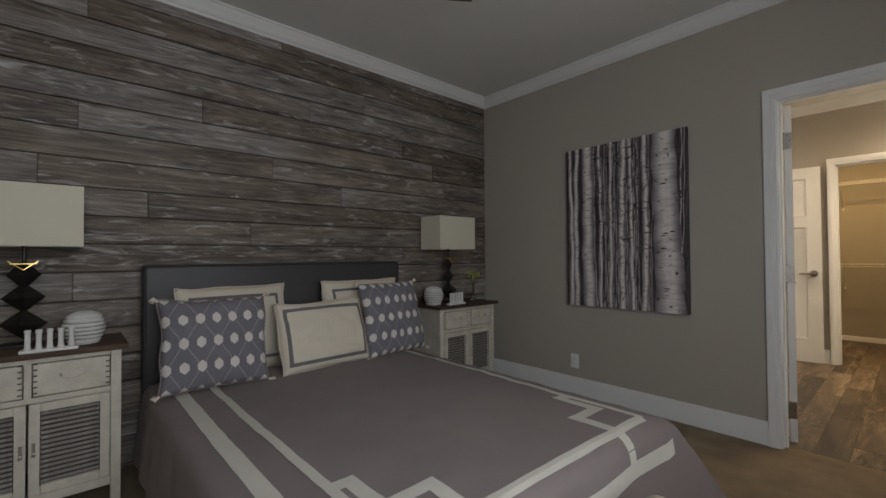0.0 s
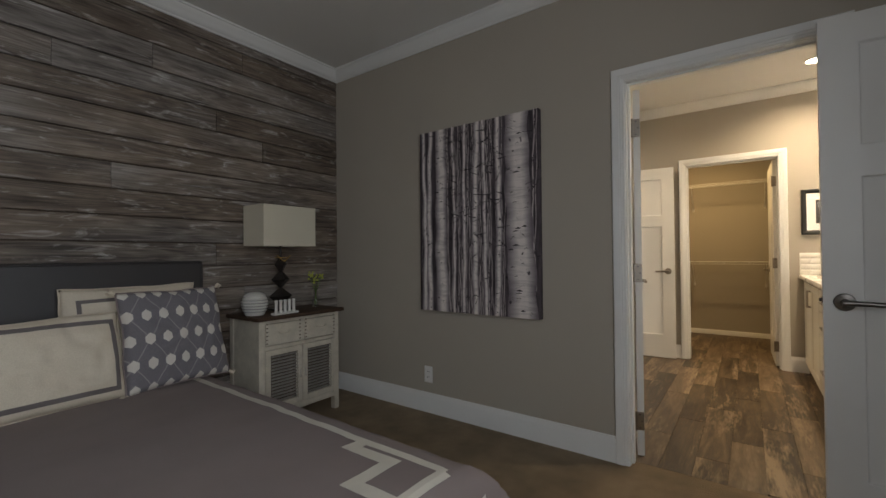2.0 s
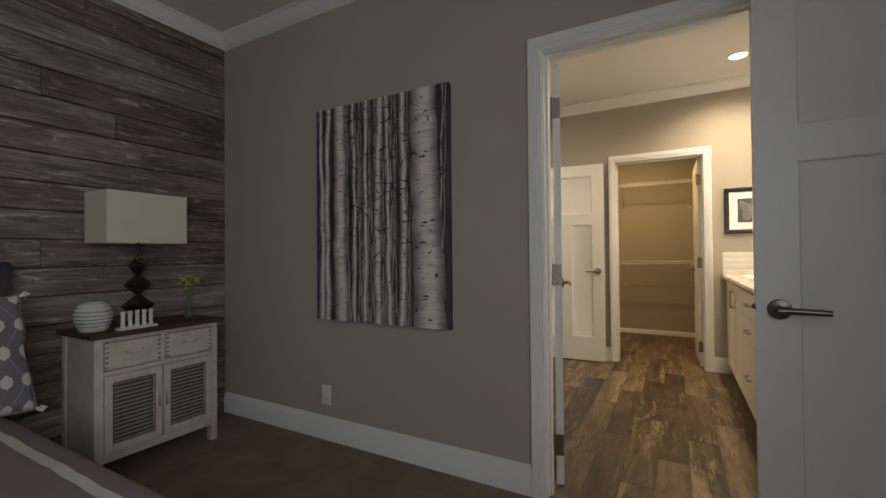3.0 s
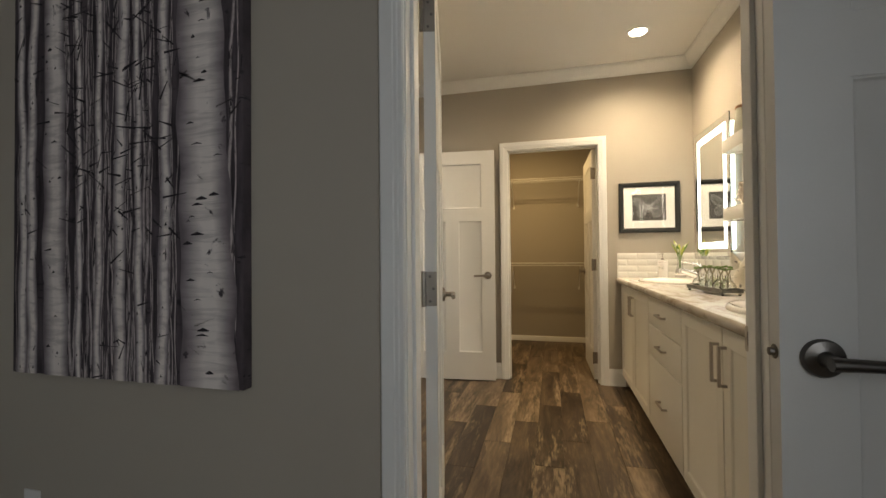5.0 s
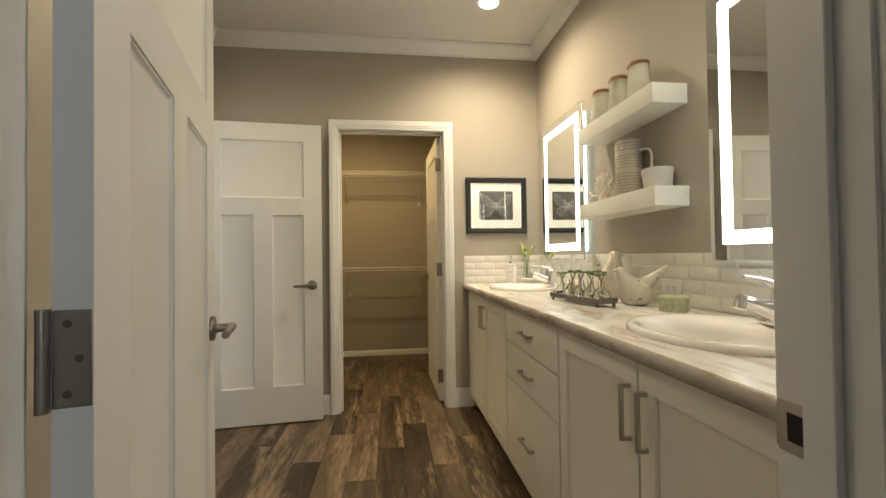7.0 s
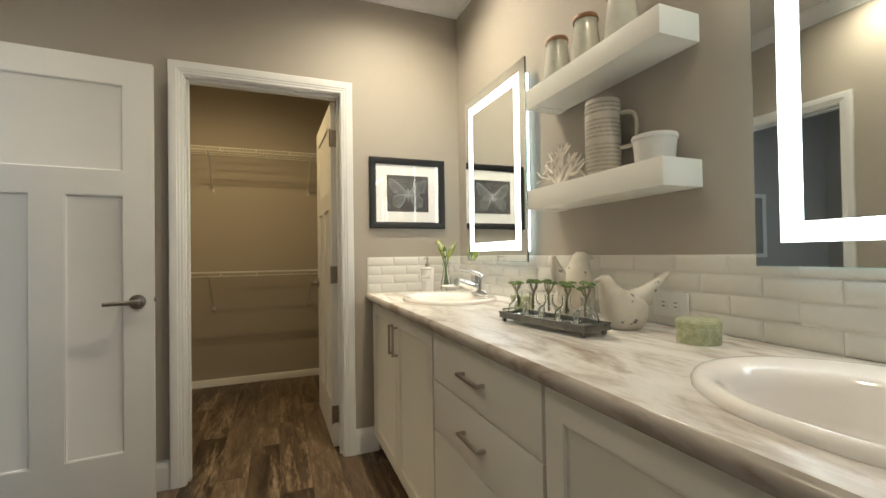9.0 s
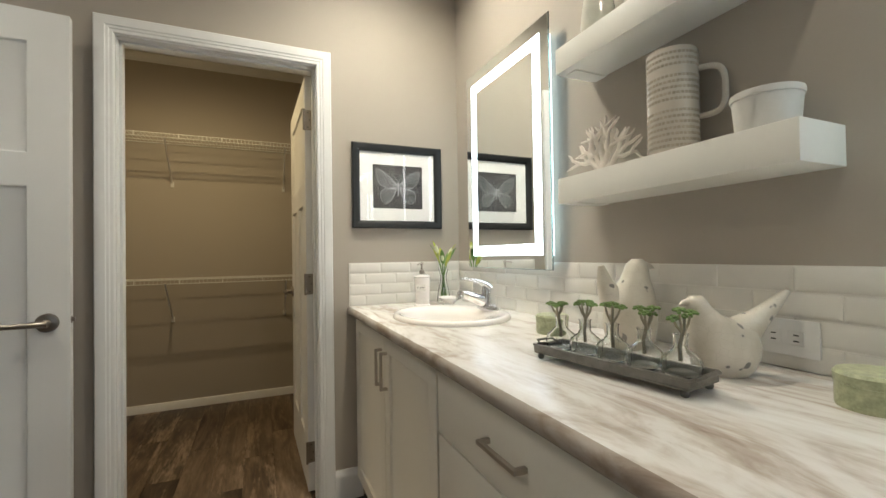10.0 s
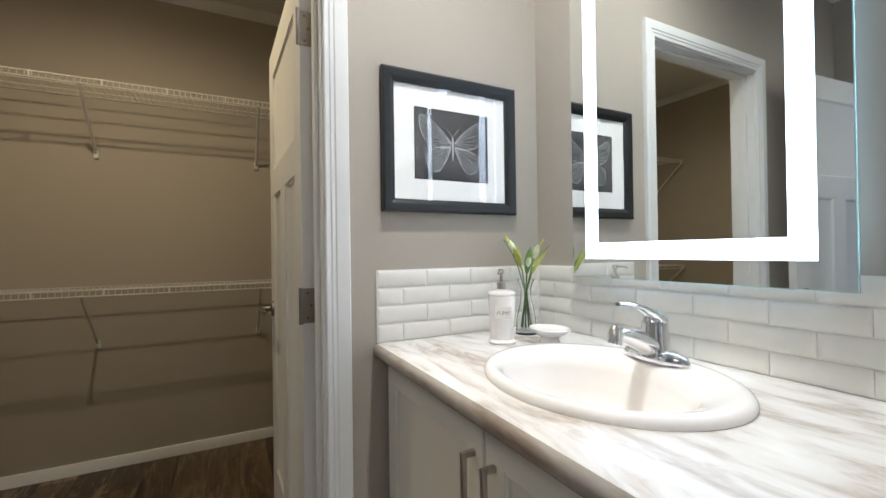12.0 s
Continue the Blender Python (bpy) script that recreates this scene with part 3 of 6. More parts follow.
def jamb(name, axis, w0, w1, a, b, stop, side):
    """Lining of an opening with its door stop; stop: where the stop lies through the wall."""
    rows = [(w0, a - J, 0, w1, a, HEAD), (w0, b, 0, w1, b + J, HEAD), (w0, a - J, HEAD, w1, b + J, HEAD + J)]
    s0, s1 = stop
    rows += [(s0, a, 0, s1, a + 0.011, HEAD), (s0, b - 0.011, 0, s1, b, HEAD), (s0, a + 0.011, HEAD - 0.011, s1, b - 0.011, HEAD)]
    if axis == "y":
        rows = [(r[1], r[0], r[2], r[4], r[3], r[5]) for r in rows]
    return struct(name, boxes(*rows, bev=0.0015), M_TRIM, "white door jamb with a stop")


jamb("jamb_bath_doorway", "x", EW0, EW1, *DOOR_E, (EW0 + 0.035, EW1 - 0.038), 1)
jamb("jamb_closet_doorway", "x", CW0, CW1, *DOOR_C, (CW0 + 0.035, CW1 - 0.038), 1)
jamb("jamb_toilet_doorway", "y", NY, NY + 0.11, *DOOR_N, (NY + 0.040, NY + 0.075), 1)
jamb("jamb_entry_doorway", "y", BY0 - 0.12, BY0, *DOOR_S, (BY0 - 0.08, BY0 - 0.04), 1)


# ---- doors ----
def lever(parent, x, z, side, metal):
    """Round rose with a straight lever that points to the hinge; side +1 or -1 of the leaf."""
    y0 = 0.0 if side > 0 else -0.035
    bm = bmesh.new()
    lathe(bm, [(0.0, 0), (0.033, 0), (0.033, 0.006), (0.030, 0.010), (0.014, 0.013), (0.0115, 0.018), (0.0115, 0.048), (0.0, 0.05)], 28)
    bmesh.ops.transform(bm, matrix=Matrix.Translation((x, y0, z)) @ Matrix.Rotation(radians(-90 * side), 4, "X"), verts=bm.verts[:])
    h = part("handle", bm, metal, parent, "round rose of brushed metal")
    b2 = bmesh.new()
    y = y0 + side * 0.049
    tube(b2, [(x + 0.013, y, z), (x - 0.03, y, z), (x - 0.075, y, z - 0.001), (x - 0.118, y, z - 0.002)], [0.0115, 0.0105, 0.0095, 0.0095], 14)
    part("lever", b2, metal, h)


def sunk_panel(x0, x1, z0, z1, y_out, y_in, y_back, m):
    """A flat panel with a sloping moulded border, as one skin."""
    bm = bmesh.new()
    rings = []
    for e, y in ((0, y_back), (0, y_out), (m * 0.3, y_out), (m * 0.55, (y_out * 0.4 + y_in * 0.6)), (m, y_in)):
        rings.append([bm.verts.new(v) for v in ((x0 + e, y, z0 + e), (x1 - e, y, z0 + e), (x1 - e, y, z1 - e), (x0 + e, y, z1 - e))])
    for a, b in zip(rings, rings[1:]):
        for i in range(4):
            bm.faces.new((a[i], a[(i + 1) % 4], b[(i + 1) % 4], b[i]))
    bm.faces.new(rings[-1])
    bm.faces.new(rings[0])
    return bm


def door_leaf(name, at, turn, label, metal, width=0.756, sides=(1, -1)):
    d = thing(name, at, label, "door", "", turn)
    w, z0, z1 = width, 0.012, 2.032
    st, t = 0.112, 0.035
    zr = (z1 - 0.115, z1 - 0.51, z1 - 0.62, z0 + 0.24)
    bm = boxes((0, -t, z0, st, 0, z1), (w - st, -t, z0, w, 0, z1), (st, -t, zr[0], w - st, 0, z1), (st, -t, zr[2], w - st, 0, zr[1]),
               (st, -t, z0, w - st, 0, zr[3]), (w / 2 - st / 2, -t, zr[3], w / 2 + st / 2, 0, zr[2]), bev=0.0)
    bmesh.ops.remove_doubles(bm, verts=bm.verts[:], dist=0.0001)
    part("frame", bm, M_DOOR, d, "white painted stiles and rails", 25)
    for x0, x1, a, b in ((st, w - st, zr[1], zr[0]), (st, w / 2 - st / 2, zr[3], zr[2]), (w / 2 + st / 2, w - st, zr[3], zr[2])):
        p = sunk_panel(x0, x1, a, b, -0.003, -0.010, -t / 2, 0.014)
        q = sunk_panel(x0, x1, a, b, -t + 0.003, -t + 0.010, -t / 2, 0.014)
        part("panel", q, M_DOOR, d, "recessed flat door panel", 25)
        part("panel", p, M_DOOR, d, "recessed flat door panel", 25)
    for s in sides:
        lever(d, w - 0.062, 0.93, s, metal)
    b = lathe(bmesh.new(), [(0, 0), (0.0130, 0), (0.0130, 0.0016), (0.0118, 0.0022), (0.0075, 0.0022), (0.0070, 0.010), (0, 0.0115)], 24)
    bmesh.ops.transform(b, matrix=Matrix.Translation((w - 0.0005, -0.0175, 0.935)) @ Matrix.Rotation(radians(90), 4, "Y"), verts=b.verts[:])
    part("latch", b, metal, d, "small round metal latch bolt")
    for z in (0.20, 1.0145, 1.82):
        h = bmesh.new()
        box(h, -0.0025, -0.034, z - 0.05, 0.0, -0.001, z + 0.05, bev=0.0008)
        box(h, -0.012, 0.0, z - 0.05, 0.0, 0.0025, z + 0.05)
        tube(h, [(-0.006, 0.005, z - 0.052), (-0.006, 0.005, z + 0.052)], 0.006, 12)
        hg = part("hinge", h, M_LEVER, d, "brushed metal butt hinge")
        for sy, sz in ((-0.014, 0.036), (-0.024, 0.0), (-0.014, -0.036)):
            part("screw", tube(bmesh.new(), [(-0.0022, sy, z + sz), (-0.0032, sy, z + sz)], 0.0042, 10), M_BRONZE, hg, "dark countersunk screw head")
    return d


door_leaf("door_bathroom", (3.264, 0.506, 0), 13.3, "white three-panel bathroom door standing open", M_LEVER, 0.797)
door_leaf("door_closet", (6.004, -0.202, 0), 1.2, "white three-panel closet door swung into the closet", M_LEVER)
door_leaf("door_toilet", (5.742, 1.386, 0), -85.0, "white three-panel door open beside the closet", M_LEVER)
door_leaf("door_bedroom", (2.952, -0.994, 0), 90.0, "white three-panel entry door folded open against the wall", M_BRONZE)

strike = thing("strike_plate", (3.2, DOOR_E[0], -0.015), "brushed metal strike plate on the door jamb", "hardware")
sp = boxes((0.002, 0.0, 0.893, 0.012, 0.0016, 0.953), (0.034, 0.0, 0.893, 0.0445, 0.0016, 0.953), (0.012, 0.0, 0.893, 0.034, 0.0016, 0.906), (0.012, 0.0, 0.940, 0.034, 0.0016, 0.953), (0.0445, -0.006, 0.897, 0.0475, 0.0016, 0.949))
bmesh.ops.remove_doubles(sp, verts=sp.verts[:], dist=0.0001)
part("plate", sp, M_NICKEL, strike, "", 0)
part("latch_hole", boxes((0.012, 0.0, 0.906, 0.034, 0.0006, 0.940)), M_DARK, strike, "", 0)


# ---- windows ----
def window(name, x, y0, y1, z0, z1, into, slats, south=False):
    """Window in a wall across x, with sash, pane, sill and lowered blinds."""
    d = thing(name, (x, (y0 + y1) / 2, z0), "white framed window with closed white blinds", "window")
    d["kind"] = "structure"
    if south:
        d.location, d.rotation_euler = ((y0 + y1) / 2, x, z0), (0, 0, radians(90))
    w, h = (y1 - y0) / 2, z1 - z0
    part("window_frame", boxes((-0.05, -w, 0, 0.0, -w + 0.05, h), (-0.05, w - 0.05, 0, 0, w, h), (-0.05, -w + 0.05, 0, 0, w - 0.05, 0.05), (-0.05, -w + 0.05, h - 0.05, 0, w - 0.05, h), bev=0.003), M_TRIM, d)
    pn = part("pane", boxes((-0.03, -w + 0.05, 0.05, -0.026, w - 0.05, h - 0.05)), M_PANE, d)
    pn.visible_shadow = False
    part("window_sill", boxes((0.0, -w - 0.04, -0.02, into * 0.16, w + 0.04, 0.0), bev=0.003), M_TRIM, d)
    sl = mesh_of("slat", boxes((-0.024, -w + 0.06, -0.0012, 0.024, w - 0.06, 0.0012)), M_BLIND, 0)
    for i in range(slats):
        piece("slat", sl, d, (into * 0.045, 0, 0.06 + (h - 0.1) * i / (slats - 1)), (0, radians(28 * into), 0))
    return d


window("window_bedroom", BY0 - 0.05, -0.50, 1.20, 0.9, 2.1, 1, 28, True)
window("window_toilet", 4.16, 1.65, 2.45, 1.0, 1.9, 1, 22)
struct("backdrop_daylight_bedroom", boxes((-2.0, -2.05, 0.0, 2.05, -2.0, 3.5)), M_OUTSIDE, "bright daylight outside the window")
struct("backdrop_daylight_toilet", boxes((3.60, 1.52, 0.4, 3.62, 2.9, 2.6)), M_OUTSIDE, "bright daylight outside the window")


# ---- bedroom ----
def ceiling_fan():
    d = thing("ceiling_fan", (0.93, 1.03, 2.325), "brown-bladed ceiling fan hanging at rest", "ceiling fan")
    part("canopy", lathe(bmesh.new(), [(0.0, 0.375), (0.07, 0.375), (0.065, 0.33), (0.02, 0.29), (0.02, 0.28), (0, 0.28)], 24), M_BRONZE, d)
    part("downrod", tube(bmesh.new(), [(0, 0, 0.12), (0, 0, 0.3)], 0.012, 12), M_BRONZE, d)
    part("motor_housing", lathe(bmesh.new(), [(0, 0.13), (0.05, 0.13), (0.11, 0.10), (0.12, 0.06), (0.10, 0.02), (0.05, 0.0), (0.0, 0.0)], 28), M_BRONZE, d)
    for i in range(5):
        bm = boxes((0.16, -0.06, 0.058, 0.66, 0.06, 0.066), bev=0.003)
        bmesh.ops.transform(bm, matrix=Matrix.Rotation(radians(40 + 72 * i), 4, "Z") @ Matrix.Rotation(radians(9), 4, "X"), verts=bm.verts[:])
        part("blade", bm, M_FAN, d)
        b2 = boxes((0.09, -0.02, 0.05, 0.2, 0.02, 0.057), bev=0.002)
        bmesh.ops.transform(b2, matrix=Matrix.Rotation(radians(40 + 72 * i), 4, "Z"), verts=b2.verts[:])
        part("blade_arm", b2, M_BRONZE, d)


ceiling_fan()


def birch_canvas():
    """Stretched canvas with a painted birch wood; trunks laid on as thin paint layers."""
    y0, y1, z0, z1 = 0.992, 1.902, 0.735, 1.993
    d = thing("canvas_picture", (3.133, (y0 + y1) / 2, z0), "large canvas of grey birch trunks hung on the wall", "picture")
    w, h = (y1 - y0) / 2, z1 - z0
    part("canvas", boxes((-0.035, -w, 0, 0, w, h), bev=0.003, seg=2), M_CANVAS, d, "dark painted canvas wrapped on its stretcher")

    def trunk(u0, u1, wid, wid2, bend, mat, lift, ph):
        bm = bmesh.new()
        uv = bm.loops.layers.uv.new("UVMap")
        n, prev = 26, None
        for i in range(n + 1):
            s = i / n
            c = u0 + (u1 - u0) * s + bend * math.sin(s * 5.0 + ph) + 0.0035 * math.sin(s * 23 + ph * 3)
            hw = (wid + (wid2 - wid) * s) / 2 * (1 + 0.06 * math.sin(s * 31 + ph))
            a, b = max(-0.0005, c - hw), min(1.0005, c + hw)
            b = max(b, a + 0.001)
            va = bm.verts.new((-0.035 - lift, w - 2 * w * a, h * s))
            vb = bm.verts.new((-0.035 - lift, w - 2 * w * b, h * s))
            if prev:
                f = bm.faces.new((prev[0], va, vb, prev[1]))
                for lp, q in zip(f.loops, ((0, s - 1 / n), (0, s), (1, s), (1, s - 1 / n))):
                    lp[uv].uv = (q[0], q[1] + ph * 7.3)
            prev = (va, vb)
        part("painted_trunk", bm, mat, d, "", 0)

    rnd = random.Random(5)
    for i in range(64):
        u = 0.26 + 0.48 * rnd.random() if i < 44 else rnd.random()
        wd = rnd.uniform(0.014, 0.024) if i % 3 == 0 else rnd.uniform(0.004, 0.012)
        trunk(u, u + rnd.uniform(-0.03, 0.03), wd, wd * 0.7, 0.008, M_BARK2, 0.0006 + 0.00003 * i, rnd.random() * 6)
    for i, (a, b, w0, w1, bn) in enumerate(((0.045, 0.05, 0.05, 0.035, 0.010), (0.095, 0.105, 0.055, 0.045, 0.006), (0.225, 0.195, 0.118, 0.095, 0.008), (0.33, 0.315, 0.030, 0.025, 0.006),
                                            (0.40, 0.43, 0.034, 0.03, 0.008), (0.505, 0.525, 0.055, 0.05, 0.006), (0.605, 0.57, 0.038, 0.026, 0.006), (0.69, 0.70, 0.050, 0.042, 0.008), (0.87, 0.84, 0.215, 0.17, 0.006))):
        trunk(a, b, w0, w1, bn, M_BARK, 0.0026 + 0.0001 * i, i * 1.7)
        for k in range(int(5 + 90 * w0)):
            s = rnd.random()
            c0 = a + (b - a) * s + bn * math.sin(s * 5.0 + i * 1.7) + rnd.uniform(-0.42, 0.2) * w0
            ln = rnd.uniform(0.06, 0.24) * w0
            r = rnd.uniform(0.0015, 0.0060)
            bm = bmesh.new()
            pts = [(c0, 0.0, 0.3), (c0 + ln * 0.5, 0.004, 1.0), (c0 + ln, 0.001, 0.2)]
            top = [bm.verts.new((-0.0386, w - 2 * w * min(0.998, max(0.002, u)), h * s + dz + r * q)) for u, dz, q in pts]
            low = [bm.verts.new((-0.0386, w - 2 * w * min(0.998, max(0.002, u)), h * s + dz - r * q)) for u, dz, q in pts]
            for q in range(2):
                bm.faces.new((top[q], top[q + 1], low[q + 1], low[q]))
            part("painted_mark", bm, M_TWIG, d, "", 0)
    for i in range(190):
        u, v = rnd.random(), rnd.random()
        if i > 50:
            u, v = 0.26 + 0.48 * u, 0.35 + 0.63 * v
        ln, an = rnd.uniform(0.02, 0.10), rnd.choice((0.5, -0.6, 0.15, 2.6, 1.2, 3.0)) + rnd.uniform(-0.3, 0.3)
        u2, v2 = min(0.995, max(0.005, u + ln * math.cos(an))), min(0.99, max(0.01, v + ln * 0.7 * math.sin(an)))
        bm = bmesh.new()
        r = rnd.uniform(0.0014, 0.0042)
        p, q = Vector((-0.0384, w - 2 * w * u, h * v)), Vector((-0.0384, w - 2 * w * u2, h * v2))
        nrm = Vector((0, -(q - p).z, (q - p).y)).normalized()
        bm.faces.new([bm.verts.new(x) for x in (p + nrm * r, q + nrm * r * 0.4, q - nrm * r * 0.4, p - nrm * r)])
        part("painted_twig", bm, M_TWIG, d, "", 0)


birch_canvas()


def outlet(name, at, turn, label, wide=False):
    d = thing(name, at, label, "outlet", "", turn)
    w, h = (0.058, 0.036) if wide else (0.036, 0.058)
    part("cover_plate", boxes((-w, -0.006, -h, w, 0, h), bev=0.003, seg=2), M_PLASTIC, d)
    for s in (-1, 1):
        c = (s * 0.020, 0) if wide else (0, s * 0.020)
        part("socket", boxes((c[0] - 0.014, -0.008, c[1] - 0.014, c[0] + 0.014, -0.006, c[1] + 0.014), bev=0.0008), M_PLASTIC, d)
        sl = bmesh.new()
        for k in (-1, 1):
            if wide:
                box(sl, c[0] - 0.004, -0.0086, k * 0.006 - 0.0012, c[0] + 0.005, -0.008, k * 0.006 + 0.0012)
            else:
                box(sl, k * 0.006 - 0.0012, -0.0086, c[1] - 0.004, k * 0.006 + 0.0012, -0.008, c[1] + 0.005)
        part("slot", sl, M_DARK, d)
    return d


outlet("wall_outlet", (3.135, 1.865, 0.27), -90, "white wall outlet low on the greige wall")


def spread_fold(s, half, r, drop):
    """Along the cloth from the middle: how far out, and how far down."""
    a, sg = abs(s), (1 if s >= 0 else -1)
    flat = half - r
    if a <= flat:
        return s, 0.0
    arc = r * math.pi / 2
    if a <= flat + arc:
        t = (a - flat) / r
        return sg * (flat + r * math.sin(t)), r * (1 - math.cos(t))
    e = a - flat - arc
    return sg * (half + 0.10 * e), r + e


def bed():
    d = thing("bed", (1.18, 2.72, 0), "bed with dark leather headboard and grey banded spread", "bed")
    hb = boxes((-0.865, -0.0, 0.05, 0.80, 0.09, 1.10), bev=0.02, seg=3)
    part("headboard", hb, M_HEADBOARD, d, "dark grey padded headboard")
    part("piping", tube(bmesh.new(), [(-0.855, 0.0, 0.1), (-0.855, 0.0, 1.075), (-0.835, 0.0, 1.09), (0.77, 0.0, 1.09), (0.79, 0.0, 1.075), (0.79, 0.0, 0.1)], 0.006, 8), M_HEADBOARD, d)
    part("mattress", boxes((-0.80, -2.0, 0.22, 0.66, -0.02, 0.455), bev=0.05, seg=3), M_CREAM, d)
    part("bed_base", boxes((-0.81, -2.01, 0.05, 0.67, -0.02, 0.215), bev=0.01), M_HEADBOARD, d)
    WL = 0.865
    W, L, TOP, R, DROP = 0.715, 2.04, 0.485, 0.085, 0.40

    def cloth(u, v, lift=0.0):
        """u across from the middle, v from the headboard towards the foot."""
        x, dx = spread_fold(u, W if u > 0 else WL, R, DROP)
        y, dy = spread_fold(v, L, R, DROP) if v > 0 else (v, 0.0)
        both = min(dx, dy)
        x += math.copysign(0.85 * both, x)
        y += 0.30 * both
        z = TOP - max(dx, dy) - 0.25 * both
        wav = 0.012 * math.sin(v * 13 + 1.0) * min(1, dx / 0.2) if dx > dy else 0.012 * math.sin(u * 11) * min(1, dy / 0.2)
        z += 0.006 * math.sin(u * 3.1 + 0.5) * math.sin(v * 2.3) - 0.018 * (u / (W if u > 0 else WL)) ** 2 * (dx < 0.02)
        z += 0.004 * noise.noise(Vector((u * 7, v * 7, 0))) + 0.003 * noise.noise(Vector((u * 2.5 + 9, v * 14, 3)))
        if dx > dy:
            x += math.copysign(wav + (lift if dx > R else 0), x)
        elif dy > 0:
            y += wav + (lift if dy > R else 0)
        return Vector((x, -y, max(0.03, z + (lift if max(dx, dy) < R else 0))))

    bm = bmesh.new()
    us = [-(WL + 0.36) + (W + WL + 0.72) * i / 84 for i in range(85)]
    vs = [0.03 + (L + 0.36) * j / 90 for j in range(91)]
    grid = [[bm.verts.new(cloth(u, v)) for u in us] for v in vs]
    for j in range(90):
        for i in range(84):
            bm.faces.new((grid[j][i], grid[j][i + 1], grid[j + 1][i + 1], grid[j + 1][i]))
    part("bedspread", bm, M_SPREAD, d, "grey cotton bedspread hanging over the sides", 60)

    def band(pts, wid):
        b = bmesh.new()
        pts2 = []
        for p, q in zip(pts, pts[1:]):
            n = max(2, int((Vector(q) - Vector(p)).length / 0.03))
            pts2 += [Vector(p).lerp(Vector(q), k / n) for k in range(n)]
        pts2.append(Vector(pts[-1]))
        rows = []
        for i, p in enumerate(pts2):
            d0 = (p - pts2[i - 1]).normalized() if i else None
            d1 = (pts2[i + 1] - p).normalized() if i < len(pts2) - 1 else None
            d0, d1 = d0 or d1, d1 or d0
            n0, n1 = Vector((-d0.y, d0.x)), Vector((-d1.y, d1.x))
            m = (n0 + n1).normalized()
            m = m / max(0.35, m.dot(n0))
            rows.append([b.verts.new(cloth(*(p + m * wid * k), 0.003)) for k in (-0.5, 0, 0.5)])
        for a, c in zip(rows, rows[1:]):
            for k in range(2):
                b.faces.new((a[k], a[k + 1], c[k + 1], c[k]))
        part("band", b, M_STRIPE, d, "applied cream fabric band", 0)

    f2 = 1.975
    for s in (1, -1):
        # two bands along each side, and a stepped fret at each foot corner
        band([(s * 0.605, 0.2), (s * 0.605, f2)], 0.034)
        band([(s * 0.745, 0.2), (s * 0.745, f2 + 0.02)], 0.058)
        band([(s * 0.605, 1.625), (s * 0.545, 1.625), (s * 0.545, 1.805), (s * 0.385, 1.805), (s * 0.385, f2 + 0.13)], 0.050)
    band([(-0.605, f2), (0.605, f2)], 0.040)
    band([(-0.69, f2 + 0.155), (0.69, f2 + 0.155)], 0.058)


bed()


def foot_bench():
    d = thing("foot_bench", (0.85, 0.375, 0), "cream upholstered bench at the foot of the bed", "bench")
    part("seat", boxes((-0.52, -0.17, 0.25, 0.52, 0.17, 0.425), bev=0.06, seg=4), M_CREAM, d, "cream padded seat", 60)
    part("apron", boxes((-0.49, -0.15, 0.20, 0.49, 0.15, 0.255), bev=0.004), M_NSTOP, d)
    for sx in (-1, 1):
        for sy in (-1, 1):
            part("leg", lathe(bmesh.new(), [(0, 0), (0.016, 0), (0.024, 0.205), (0, 0.205)], 12, (sx * 0.45, sy * 0.12, 0)), M_NSTOP, d)


foot_bench()


